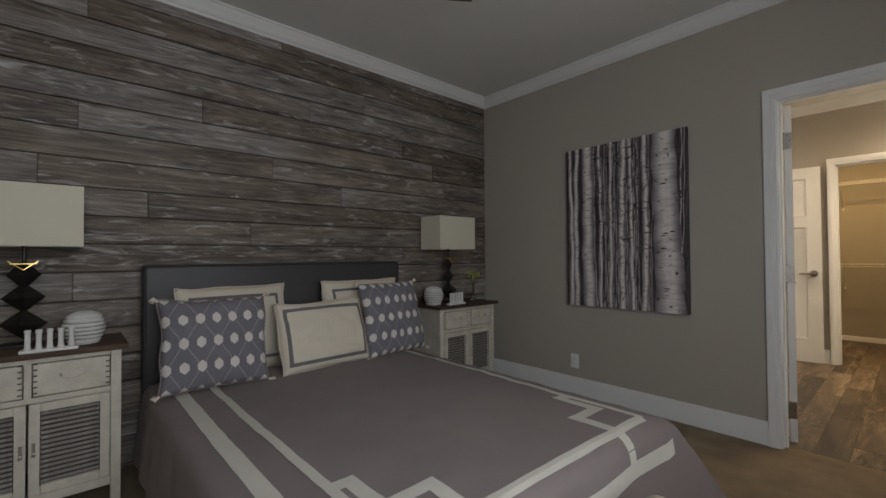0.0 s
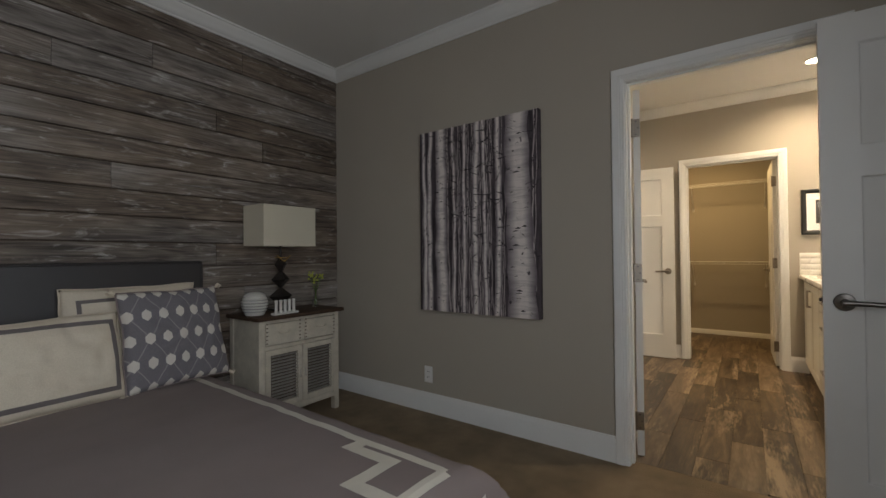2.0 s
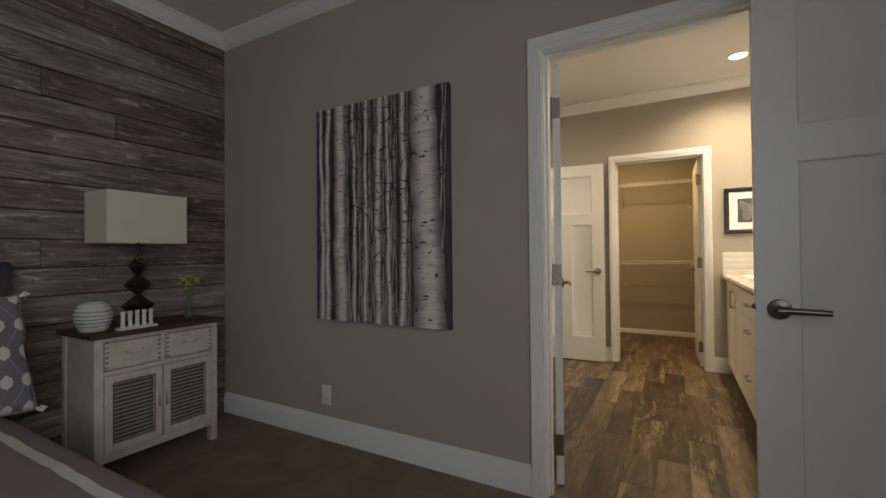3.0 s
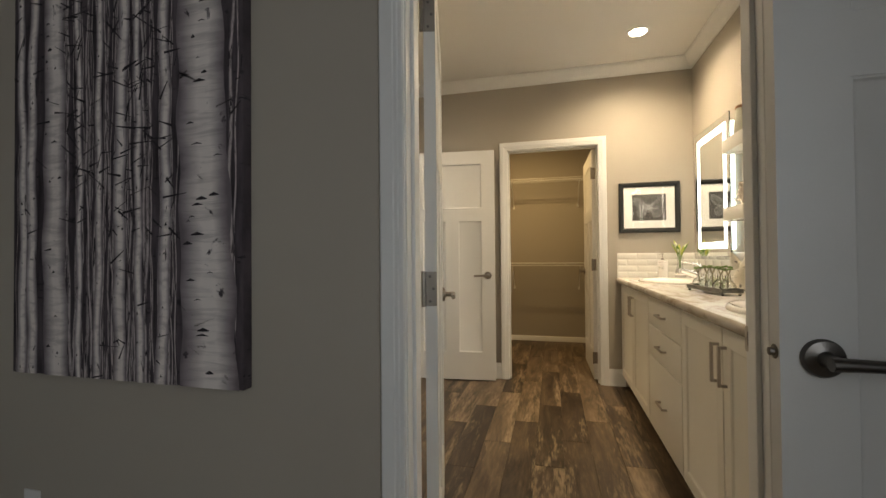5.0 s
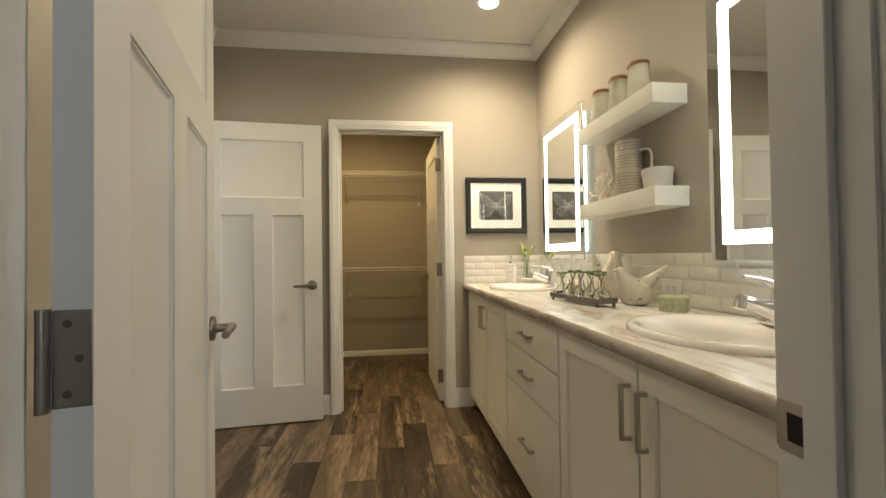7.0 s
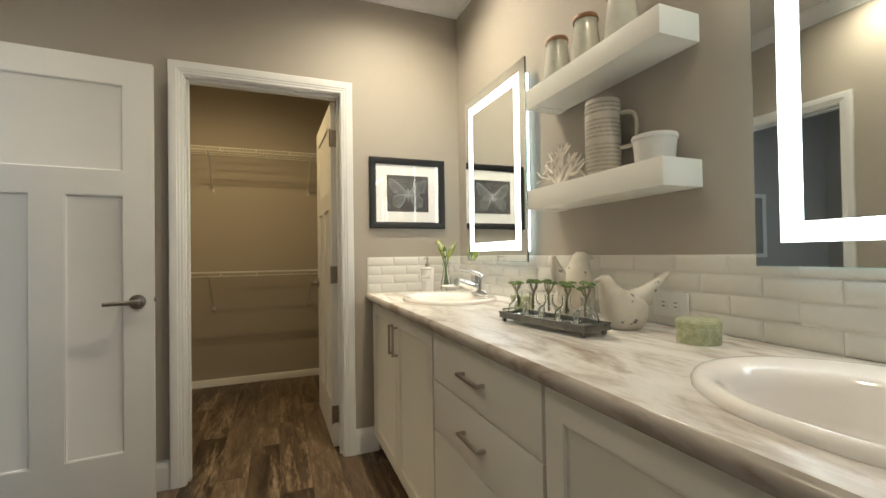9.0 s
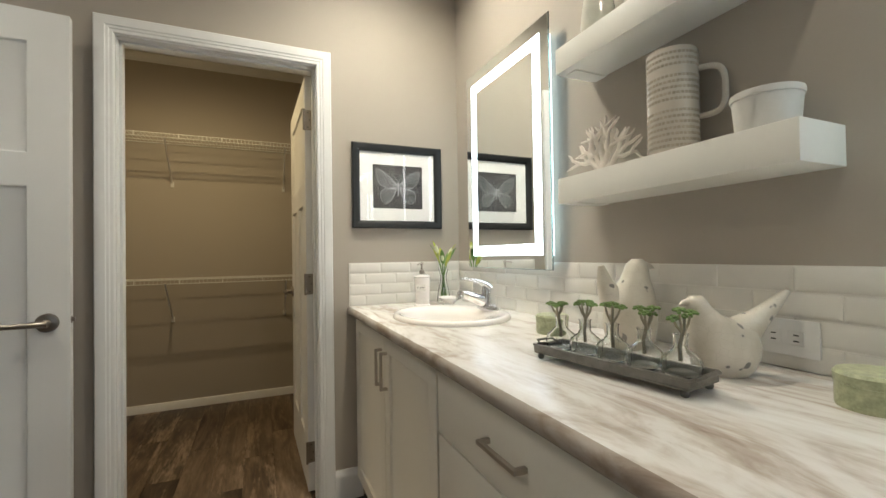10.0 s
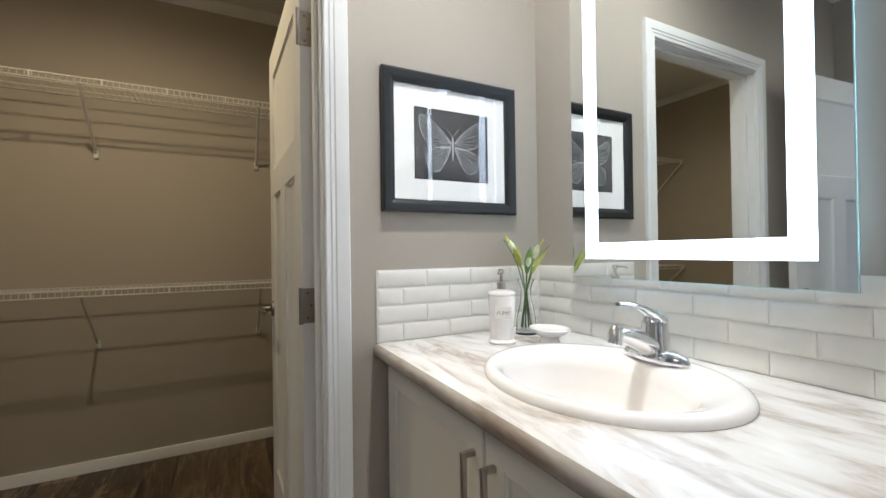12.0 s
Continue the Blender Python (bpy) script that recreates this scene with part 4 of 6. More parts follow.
def pillow(name, at, w, h, t, lean, turn, material, label, dog=0.05, tie=False):
    """A plump square cushion, pinched at the corners."""
    d = thing(name, at, label, "pillow", "pillows on the bed", turn)
    bm = bmesh.new()
    n = 34
    vv = {}

    def seam(u, v):
        """Outline in the plane of the cushion: pinched corners and slack, uneven seams."""
        px = u * w / 2 * (1 - dog * ((1 - abs(v) ** 2) * abs(u) ** 3))
        pz = v * h / 2 * (1 - dog * ((1 - abs(u) ** 2) * abs(v) ** 3))
        q = Vector((u * 1.7 + at[0] * 5, v * 1.7, at[0] * 3))
        return px + 0.016 * abs(u) * noise.noise(q), pz + 0.014 * max(0.0, v) * noise.noise(q + Vector((7, 3, 1)))

    for sgn in (1, -1):
        for i in range(n + 1):
            for j in range(n + 1):
                u, v = -1 + 2 * i / n, -1 + 2 * j / n
                edge = i in (0, n) or j in (0, n)
                if edge and sgn < 0:
                    vv[(sgn, i, j)] = vv[(1, i, j)]
                    continue
                puff = ((1 - u * u) * (1 - v * v)) ** 0.42
                px, pz = seam(u, v)
                wr = 0.014 * noise.noise(Vector((u * 2.2 + at[0] * 9, v * 2.2, sgn))) + 0.012 * noise.noise(Vector((u * 2 + v * 4, v * 2 - u * 5 + at[0] * 5, sgn))) + 0.006 * noise.noise(Vector((u * 7, v * 3 + at[0] * 7, sgn)))
                vv[(sgn, i, j)] = bm.verts.new((px, -sgn * (t / 2 * puff + wr * puff), pz))
        for i in range(n):
            for j in range(n):
                bm.faces.new((vv[(sgn, i, j)], vv[(sgn, i + 1, j)], vv[(sgn, i + 1, j + 1)], vv[(sgn, i, j + 1)]))
    body = part("cushion", bm, material, d, "", 180)
    body.location, body.rotation_euler = (0, 0, h / 2 * math.cos(radians(lean))), (radians(-lean), 0, 0)
    rim = []
    for k in range(4 * n):
        side, q = divmod(k, n)
        i, j = ((q, 0), (n, q), (n - q, n), (0, n - q))[side]
        u, v = -1 + 2 * i / n, -1 + 2 * j / n
        px, pz = seam(u, v)
        rim.append((px * 1.004, 0, pz * 1.004))
    part("piping", tube(bmesh.new(), rim + [rim[0]], 0.004, 6), M_SPREAD if tie else M_CREAM, body, "grey corded edge" if tie else "cream corded edge")
    if tie:
        for sx in (-1, 1):
            for sz in (-1, 1):
                part("tassel", tube(bmesh.new(), [(sx * w / 2 * 0.98, 0, sz * h / 2 * 0.98), (sx * w / 2 * 1.06, 0, sz * h / 2 * 1.04), (sx * w / 2 * 1.09, -0.005, sz * h / 2 * 0.98)], [0.006, 0.012, 0.014], 8), M_CREAM, body)
    return d


BEDZ = 0.482
pillow("sham_pillow", (0.74, 2.60, BEDZ), 0.60, 0.50, 0.15, 10, 0, M_SHAM2, "cream sham pillow with grey double band against the headboard")
pillow("sham_pillow", (1.58, 2.60, BEDZ), 0.60, 0.50, 0.15, 10, 0, M_SHAM2, "cream sham pillow with grey double band against the headboard")
pillow("throw_pillow", (0.59, 2.40, BEDZ), 0.50, 0.46, 0.15, 16, -4, M_DOTS, "grey throw pillow with rows of cream dots", 0.05, True)
pillow("throw_pillow", (1.70, 2.40, BEDZ), 0.50, 0.49, 0.15, 16, 6, M_DOTS, "grey throw pillow with rows of cream dots", 0.05, True)
pillow("lumbar_pillow", (1.185, 2.38, BEDZ), 0.58, 0.40, 0.15, 18, 3, M_SHAM, "cream pillow with one grey band border", 0.03)


def nightstand(at):
    d = thing("nightstand", at, "distressed white nightstand with louvred doors and brown top", "nightstand", "nightstands beside the bed")
    w, dp, H = 0.315, 0.36, 0.74
    part("top", boxes((-w - 0.025, -dp - 0.03, H - 0.024, w + 0.025, 0.0, H), bev=0.004, seg=2), M_NSTOP, d, "brown stained wooden top")
    for sx in (-1, 1):
        for y in (-dp, -0.045):
            x0, x1 = (w - 0.04, w) if sx > 0 else (-w, -w + 0.04)
            part("leg", boxes((x0, y, 0, x1, y + 0.045, H - 0.024), bev=0.003), M_NSWHITE, d)
    part("body", boxes((-w + 0.006, -dp + 0.02, 0.10, -w + 0.02, -0.02, H - 0.024), (w - 0.02, -dp + 0.02, 0.10, w - 0.006, -0.02, H - 0.024), (-w + 0.02, -0.03, 0.10, w - 0.02, -0.02, H - 0.024),
                       (-w + 0.02, -dp + 0.03, 0.10, w - 0.02, -0.03, 0.115), (-w + 0.02, -dp + 0.03, 0.52, w - 0.02, -0.03, 0.53)), M_NSWHITE, d)
    for r in ((-w + 0.04, -dp + 0.002, H - 0.046, w - 0.04, -dp + 0.03, H - 0.026), (-w + 0.04, -dp + 0.002, 0.525, w - 0.04, -dp + 0.03, 0.548), (-w + 0.04, -dp + 0.002, 0.095, w - 0.04, -dp + 0.03, 0.135), (-0.012, -dp + 0.002, 0.548, 0.012, -dp + 0.03, H - 0.046)):
        part("rail", boxes(r, bev=0.001), M_NSWHITE, d)
    for sx in (-1, 1):
        x0, x1 = (0.016, w - 0.044) if sx > 0 else (-w + 0.044, -0.016)
        dr = part("drawer", boxes((x0, -dp - 0.006, 0.553, x1, -dp + 0.02, H - 0.05), bev=0.003), M_NSWHITE, d)
        for k in range(6):
            for xe, s in ((x0, 1), (x1, -1)):
                z = 0.565 + 0.0245 * k
                part("dovetail", boxes((min(xe, xe + s * 0.014), -dp - 0.0072, z, max(xe, xe + s * 0.014), -dp - 0.006, z + 0.006)), M_NSDARK, dr, "", 0)
        xm = (x0 + x1) / 2
        part("handle", tube(bmesh.new(), [(xm - 0.04, -dp - 0.005, 0.635), (xm - 0.036, -dp - 0.022, 0.628), (xm, -dp - 0.028, 0.620), (xm + 0.036, -dp - 0.022, 0.628), (xm + 0.04, -dp - 0.005, 0.635)], 0.0045, 8), M_NSWHITE, dr, "whitened bail handle")
        a0, a1 = (0.004, w - 0.042) if sx > 0 else (-w + 0.042, -0.004)
        z0, z1, st = 0.138, 0.522, 0.038
        door = part("door", boxes((a0, -dp - 0.004, z0, a0 + st, -dp + 0.016, z1), (a1 - st, -dp - 0.004, z0, a1, -dp + 0.016, z1), (a0 + st, -dp - 0.004, z0, a1 - st, -dp + 0.016, z0 + st), (a0 + st, -dp - 0.004, z1 - st, a1 - st, -dp + 0.016, z1), bev=0.002), M_NSWHITE, d)
        part("backing", boxes((a0 + st, -dp + 0.014, z0 + st, a1 - st, -dp + 0.018, z1 - st)), M_NSDARK, door)
        part("edge_wear", boxes((a0 + st - 0.003, -dp - 0.0052, z0 + st - 0.003, a0 + st, -dp - 0.004, z1 - st + 0.003), (a1 - st, -dp - 0.0052, z0 + st - 0.003, a1 - st + 0.003, -dp - 0.004, z1 - st + 0.003), (a0 + st, -dp - 0.0052, z1 - st, a1 - st, -dp - 0.004, z1 - st + 0.003)), M_NSDARK, door, "", 0)
        sl = mesh_of("slat", boxes((-(a1 - a0) / 2 + st, -0.0065, -0.002, (a1 - a0) / 2 - st, 0.0065, 0.002)), M_LOUVRE, 0)
        for k in range(15):
            piece("slat", sl, door, ((a0 + a1) / 2, -dp + 0.006, z0 + st + 0.012 + 0.0205 * k), (radians(38), 0, 0))
        xk = a0 + 0.016 if sx > 0 else a1 - 0.016
        part("pull", boxes((xk - 0.006, -dp - 0.008, 0.30, xk + 0.006, -dp - 0.004, 0.36), (xk - 0.005, -dp - 0.02, 0.305, xk + 0.005, -dp - 0.008, 0.318), bev=0.0015), M_NICKEL, door, "small metal latch pull")
    return d


ns = nightstand((2.515, 2.835, 0))
copy_thing(ns, pose(-0.108, 2.835, 0))


def table_lamp(at):
    d = thing("table_lamp", at, "lamp with faceted dark base and cream rectangular shade", "lamp", "lamps on the nightstands")
    part("foot", boxes((-0.07, -0.05, 0, 0.07, 0.05, 0.015), bev=0.004), M_LAMPBASE, d)
    for k, (z, r) in enumerate(((0.10, 0.085), (0.22, 0.075), (0.325, 0.06))):
        bm = bmesh.new()
        lathe(bm, [(0.0, -0.07), (r, 0.0), (0.0, 0.07)], 4, (0, 0, z), 1.0, 0.6)
        bmesh.ops.transform(bm, matrix=Matrix.Rotation(radians(12 * k - 10), 4, "Z"), verts=bm.verts[:])
        part("facet_block", bm, M_LAMPBASE, d, "", 0)
    part("gold_wedge", boxes((-0.045, -0.035, 0.372, 0.045, 0.0, 0.378), bev=0.001), M_GOLD, d, "gold leaf accent")
    gw = bmesh.new()
    for s in (-1, 1):
        b = [gw.verts.new(p) for p in ((0, -0.052, 0.345), (s * 0.05, -0.046, 0.385), (s * 0.05, -0.030, 0.385), (0, -0.036, 0.345), (0, -0.052, 0.350), (s * 0.05, -0.046, 0.390), (s * 0.05, -0.030, 0.390), (0, -0.036, 0.350))]
        for q in ((0, 1, 2, 3), (4, 5, 6, 7), (0, 1, 5, 4), (1, 2, 6, 5), (2, 3, 7, 6)):
            gw.faces.new([b[i] for i in q])
    part("gold_chevron", gw, M_GOLD, d, "gold chevron on the lamp base")
    part("stem", tube(bmesh.new(), [(0, 0, 0.38), (0, 0, 0.66)], 0.008, 10), M_LAMPBASE, d)
    w, dp, z0, z1 = 0.205, 0.125, 0.455, 0.735
    sh = bmesh.new()
    loops = [[sh.verts.new((sx * (w - e), sy * (dp - e), z)) for sx, sy in ((-1, -1), (1, -1), (1, 1), (-1, 1))] for e, z in ((0, z0), (0, z1), (0.004, z1), (0.004, z0))]
    for a, b in zip(loops, loops[1:] + loops[:1]):
        for i in range(4):
            sh.faces.new((a[i], a[(i + 1) % 4], b[(i + 1) % 4], b[i]))
    part("shade", sh, M_SHADE, d, "cream linen rectangular lampshade", 0)
    for za, zb in ((z0, z0 + 0.012), (z1 - 0.012, z1)):
        part("trim", boxes((-w - 0.001, -dp - 0.0015, za, w + 0.001, -dp, zb)), M_SHADE, d, "", 0)
    part("spider", boxes((-w + 0.004, -0.003, z1 - 0.07, w - 0.004, 0.003, z1 - 0.064)), M_NICKEL, d)
    return d


NSZ = 0.74
lm = table_lamp((2.50, 2.705, NSZ))
copy_thing(lm, pose(-0.135, 2.705, NSZ))


def banded_jar(at):
    d = thing("banded_jar", at, "squat white ribbed jar with grey bands", "jar", "jars on the nightstands")
    prof = [(0.0, 0.0), (0.055, 0.0)]
    for k in range(7):
        z = 0.01 + k * 0.018
        r = 0.055 + 0.024 * math.sin(math.pi * (k + 0.6) / 7.6)
        prof += [(r, z), (r + 0.004, z + 0.007), (r, z + 0.014)]
    prof += [(0.05, 0.142), (0.03, 0.150), (0.0, 0.152)]
    part("body", lathe(bmesh.new(), prof, 32), M_VASEWHITE, d)
    for k in range(1, 6):
        z = 0.01 + k * 0.018 - 0.002
        r = 0.056 + 0.024 * math.sin(math.pi * (k + 0.5) / 7.6)
        part("glaze_band", lathe(bmesh.new(), [(r, z - 0.001), (r + 0.0016, z + 0.001), (r, z + 0.003)], 32), M_BAND, d)
    return d


jr = banded_jar((2.255, 2.62, NSZ))
copy_thing(jr, pose(0.075, 2.60, NSZ))


def finger_holder(at, turn):
    d = thing("ring_holder", at, "white ceramic tray with five short upright posts", "ornament", "holders on the nightstands", turn)
    part("base", boxes((-0.095, -0.025, 0, 0.095, 0.025, 0.014), bev=0.005, seg=2), M_VASEWHITE, d)
    for k in range(5):
        x = -0.07 + 0.035 * k
        part("post", lathe(bmesh.new(), [(0, 0.012), (0.014, 0.012), (0.010, 0.03), (0.0095, 0.075), (0.012, 0.092), (0.009, 0.096), (0, 0.09)], 14, (x, 0, 0)), M_VASEWHITE, d)
    return d


fh = finger_holder((2.40, 2.50, NSZ), 6)
copy_thing(fh, pose(-0.04, 2.475, NSZ, 0, 0, -4))


def bud_vase(name, at, h, r, label, stems, flower, spread, lily=False):
    d = thing(name, at, label, "vase")
    prof = [(0.0, 0.0), (r, 0.0), (r * 1.05, 0.008), (r * 0.95, h * 0.3), (r * 0.55, h * 0.62), (r * 0.5, h * 0.8), (r * 0.8, h), (r * 0.72, h), (r * 0.42, h * 0.8), (r * 0.47, h * 0.62), (r * 0.85, h * 0.3), (r * 0.9, 0.012), (0, 0.012)]
    part("glass_body", lathe(bmesh.new(), prof, 24), M_GLASS, d, "clear glass")
    rnd = random.Random(int(h * 1000))
    for k in range(stems):
        a = 2 * math.pi * k / stems + 0.4
        tip = Vector((spread * math.cos(a), spread * math.sin(a) * 0.7, h * rnd.uniform(1.25, 1.6)))
        part("stem", tube(bmesh.new(), [(r * 0.5 * math.cos(a + 2), r * 0.5 * math.sin(a + 2), 0.02), (0.1 * tip.x, 0.1 * tip.y, h * 0.8), (0.6 * tip.x, 0.6 * tip.y, h * 1.2), tuple(tip)], 0.0018, 6), M_LEAF, d)
        b = bmesh.new()
        if lily:
            dirv = (tip - Vector((0, 0, h * 0.85))).normalized()
            side = dirv.cross(Vector((0, 0, 1))).normalized() if abs(dirv.z) < 0.99 else Vector((1, 0, 0))
            nrm = dirv.cross(side)
            rows = []
            ln = rnd.uniform(0.07, 0.10)
            for i in range(7):
                s = i / 6
                wd = (0.0115 if k % 2 else 0.0095) * math.sin(math.pi * min(1, s * 0.94 + 0.06)) ** 0.7
                c = tip + dirv * (ln * (s - 0.35)) + nrm * (0.012 * s * s)
                rows.append([b.verts.new(c - side * wd), b.verts.new(c + nrm * 0.003), b.verts.new(c + side * wd)])
            for p, q in zip(rows, rows[1:]):
                for i in range(2):
                    b.faces.new((p[i], p[i + 1], q[i + 1], q[i]))
            part("leaf", b, flower if k % 2 == 0 else M_LEAF, d)
            if k % 3 == 0:
                bud = bmesh.new()
                c0 = tip - dirv * 0.012
                tube(bud, [tuple(c0), tuple(c0 + dirv * 0.014), tuple(c0 + dirv * 0.032), tuple(c0 + dirv * 0.046)], [0.004, 0.0095, 0.0085, 0.0015], 10)
                part("lily_bud", bud, M_BUD, d, "pale green-white lily bud", 60)
        else:
            for q in range(8):
                o = Vector((rnd.gauss(0, 0.012), rnd.gauss(0, 0.010), rnd.gauss(0, 0.012)))
                g = bmesh.ops.create_icosphere(b, subdivisions=1, radius=rnd.uniform(0.006, 0.011), matrix=Matrix.Translation(tip + o))
            part("blossom", b, flower, d)
    return d


bud_vase("bud_vase", (2.765, 2.66, NSZ), 0.15, 0.022, "slim glass vase with yellow-green blossoms on the nightstand", 5, M_FLOWER, 0.05)
bud_vase("bud_vase", (-0.30, 2.62, NSZ), 0.15, 0.022, "slim glass vase with yellow-green blossoms on the nightstand", 5, M_FLOWER, 0.05)

# ---- bathroom ----
FACE = -0.414
CT = 0.908


def pull(parent, p, q, out=0.028):
    """Square bar pull from p to q, standing out towards +y."""
    p, q = Vector(p), Vector(q)
    bm = bmesh.new()
    r = 0.005
    lo, hi = Vector((min(p.x, q.x), 0, min(p.z, q.z))), Vector((max(p.x, q.x), 0, max(p.z, q.z)))
    y0, y1 = p.y, p.y + out
    box(bm, lo.x - r, y1 - 2 * r, lo.z - r, hi.x + r, y1, hi.z + r, bev=0.0012)
    for e in (lo, hi):
        box(bm, e.x - r, y0, e.z - r, e.x + r, y1 - 2 * r, e.z + r)
    part("handle", bm, M_NICKEL, parent, "brushed nickel bar pull")


def shaker(parent, name, x0, x1, z0, z1, rim=0.058):
    """Framed door face with a recessed flat panel; front at local y 0."""
    bm = bmesh.new()
    rings = []
    for e, y in ((0, -0.018), (0, -0.0015), (0.0015, 0), (rim - 0.001, 0), (rim, -0.001), (rim, -0.018)):
        rings.append([bm.verts.new(v) for v in ((x0 + e, y, z0 + e), (x1 - e, y, z0 + e), (x1 - e, y, z1 - e), (x0 + e, y, z1 - e))])
    for a, b in zip(rings, rings[1:] + rings[:1]):
        for i in range(4):
            bm.faces.new((a[i], a[(i + 1) % 4], b[(i + 1) % 4], b[i]))
    ob = part(name, bm, M_CAB, parent)
    b = sunk_panel(x0 + rim, x1 - rim, z0 + rim, z1 - rim, -0.002, -0.009, -0.017, 0.012)
    part("panel", b, M_CAB, ob)
    return ob


def vanity_cabinet(x0, x1, kind, label):
    d = thing("vanity_cabinet", ((x0 + x1) / 2, FACE, 0), label, "cabinet", "vanity cabinets")
    w = (x1 - x0) / 2
    part("body", boxes((-w, VY - FACE, 0.09, w, -0.036, 0.66), (-w, -0.036, 0.09, w, -0.019, 0.867)), M_CAB, d, "ivory painted carcass")
    part("toe_kick", boxes((-w, VY - FACE, 0, w, -0.085, 0.09)), M_CAB, d)
    if kind == "doors":
        for s in (-1, 1):
            a, b = (0.004, w - 0.006) if s > 0 else (-w + 0.006, -0.004)
            ob = shaker(d, "door", a, b, 0.10, 0.856)
            xh = a + 0.030 if s > 0 else b - 0.030
            pull(ob, (xh, 0.0, 0.665), (xh, 0.0, 0.793))
    else:
        for a, b in ((0.10, 0.512), (0.518, 0.686), (0.692, 0.856)):
            ob = part("drawer", boxes((-w + 0.006, -0.018, a, w - 0.006, 0, b), bev=0.0025, seg=2), M_CAB, d, "flat ivory drawer front")
            z = (a + b) / 2
            pull(ob, (-0.064, 0.0, z), (0.064, 0.0, z))
    return d


vanity_cabinet(4.868, 5.885, "doors", "ivory vanity cabinet with two framed doors")
vanity_cabinet(4.200, 4.868, "drawers", "ivory vanity drawer unit with three bar pulls")
vanity_cabinet(3.250, 4.200, "doors", "ivory vanity cabinet with two framed doors")

SINKS = ((5.345, -0.672), (3.755, -0.672))
SA, SB = 0.262, 0.218


def countertop():
    d = thing("countertop", (4.5, -0.674, 0.868), "grey-beige marbled laminate countertop with rolled front edge", "countertop")
    bm = bmesh.new()
    x0, x1, yf, yb, h = 3.247 - 4.5, 5.888 - 4.5, 0.300, -0.2985, CT - 0.868
    prof = [(yf - 0.05, h)]
    for k in range(9):
        a = math.pi / 2 - math.pi * k / 8
        prof.append((yf - 0.018 + 0.018 * math.cos(a), h / 2 + h / 2 * math.copysign(abs(math.sin(a)) ** 0.85, math.sin(a))))
    prof += [(yf - 0.05, 0.0)]
    # Below the top curve the edge takes the laminate darkened to look less lit.
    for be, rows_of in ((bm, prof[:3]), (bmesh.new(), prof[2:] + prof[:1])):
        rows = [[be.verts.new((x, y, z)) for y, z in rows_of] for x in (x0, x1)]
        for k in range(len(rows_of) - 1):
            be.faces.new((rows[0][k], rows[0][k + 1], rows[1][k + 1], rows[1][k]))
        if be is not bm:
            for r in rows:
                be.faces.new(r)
            part("rolled_edge", be, M_MARBLE_SHADED, d, "marbled rolled front edge, shade put into its taupe-grey tone", 50)
    edges = [x0]
    for cx, cy in sorted(SINKS):
        edges += [cx - 4.5 - 0.30, cx - 4.5 + 0.30]
    edges += [x1]
    yy = yf - 0.05
    for a, b in ((edges[0], edges[1]), (edges[2], edges[3]), (edges[4], edges[5])):
        bm.faces.new([bm.verts.new(p) for p in ((a, yb, h), (b, yb, h), (b, yy, h), (a, yy, h))])
    for cx, cy in SINKS:
        cx, cy = cx - 4.5, cy + 0.674
        hx0, hx1 = cx - 0.30, cx + 0.30
        angs = sorted({2 * math.pi * k / 48 for k in range(48)} | {math.atan2(y - cy, x - cx) % (2 * math.pi) for x in (hx0, hx1) for y in (yb, yy)})
        inner, outer = [], []
        for a in angs:
            c, s = math.cos(a), math.sin(a)
            inner.append(bm.verts.new((cx + SA * 0.93 * c, cy + SB * 0.93 * s, h)))
            t = min(((hx1 - cx) / c if c > 1e-9 else 9), ((hx0 - cx) / c if c < -1e-9 else 9), ((yy - cy) / s if s > 1e-9 else 9), ((yb - cy) / s if s < -1e-9 else 9))
            outer.append(bm.verts.new((cx + t * c, cy + t * s, h)))
        for i in range(len(angs)):
            j = (i + 1) % len(angs)
            bm.faces.new((inner[i], inner[j], outer[j], outer[i]))
    bmesh.ops.remove_doubles(bm, verts=bm.verts[:], dist=0.0002)
    part("laminate_top", bm, M_MARBLE, d, "", 50)
    part("underside_cleat", boxes((x0, yf - 0.075, -0.004, x1, yf - 0.045, 0.0)), M_CAB, d)


countertop()


def sink(cx, cy):
    d = thing("sink", (cx, cy, CT), "oval ivory drop-in sink in the countertop", "sink", "sinks in the vanity")
    bm = bmesh.new()
    rows = [(1.0, 0.0005, 0), (1.002, 0.007, 0), (0.985, 0.014, 0), (0.955, 0.018, 0), (0.91, 0.018, 0.002), (0.86, 0.015, 0.008), (0.80, 0.010, 0.022), (0.755, 0.000, 0.030), (0.72, -0.020, 0.032), (0.66, -0.065, 0.032), (0.54, -0.105, 0.030), (0.36, -0.128, 0.028), (0.12, -0.138, 0.026), (0.08, -0.140, 0.026)]
    seg = 56
    rings = [[bm.verts.new((SA * r * math.cos(2 * math.pi * i / seg), SB * r * (1.0 if k < 6 else 0.94) * math.sin(2 * math.pi * i / seg) + off, z)) for i in range(seg)] for k, (r, z, off) in enumerate(rows)]
    for a, b in zip(rings, rings[1:]):
        for i in range(seg):
            bm.faces.new((a[i], a[(i + 1) % seg], b[(i + 1) % seg], b[i]))
    bm.faces.new(rings[-1])
    part("basin", bm, M_CERAMIC, d, "", 60)
    part("drain", lathe(bmesh.new(), [(0.0, 0.002), (0.016, 0.003), (0.024, 0.002), (0.025, 0.0)], 24, (0, 0.026, -0.1395)), M_CHROME, d, "chrome drain")
    return d


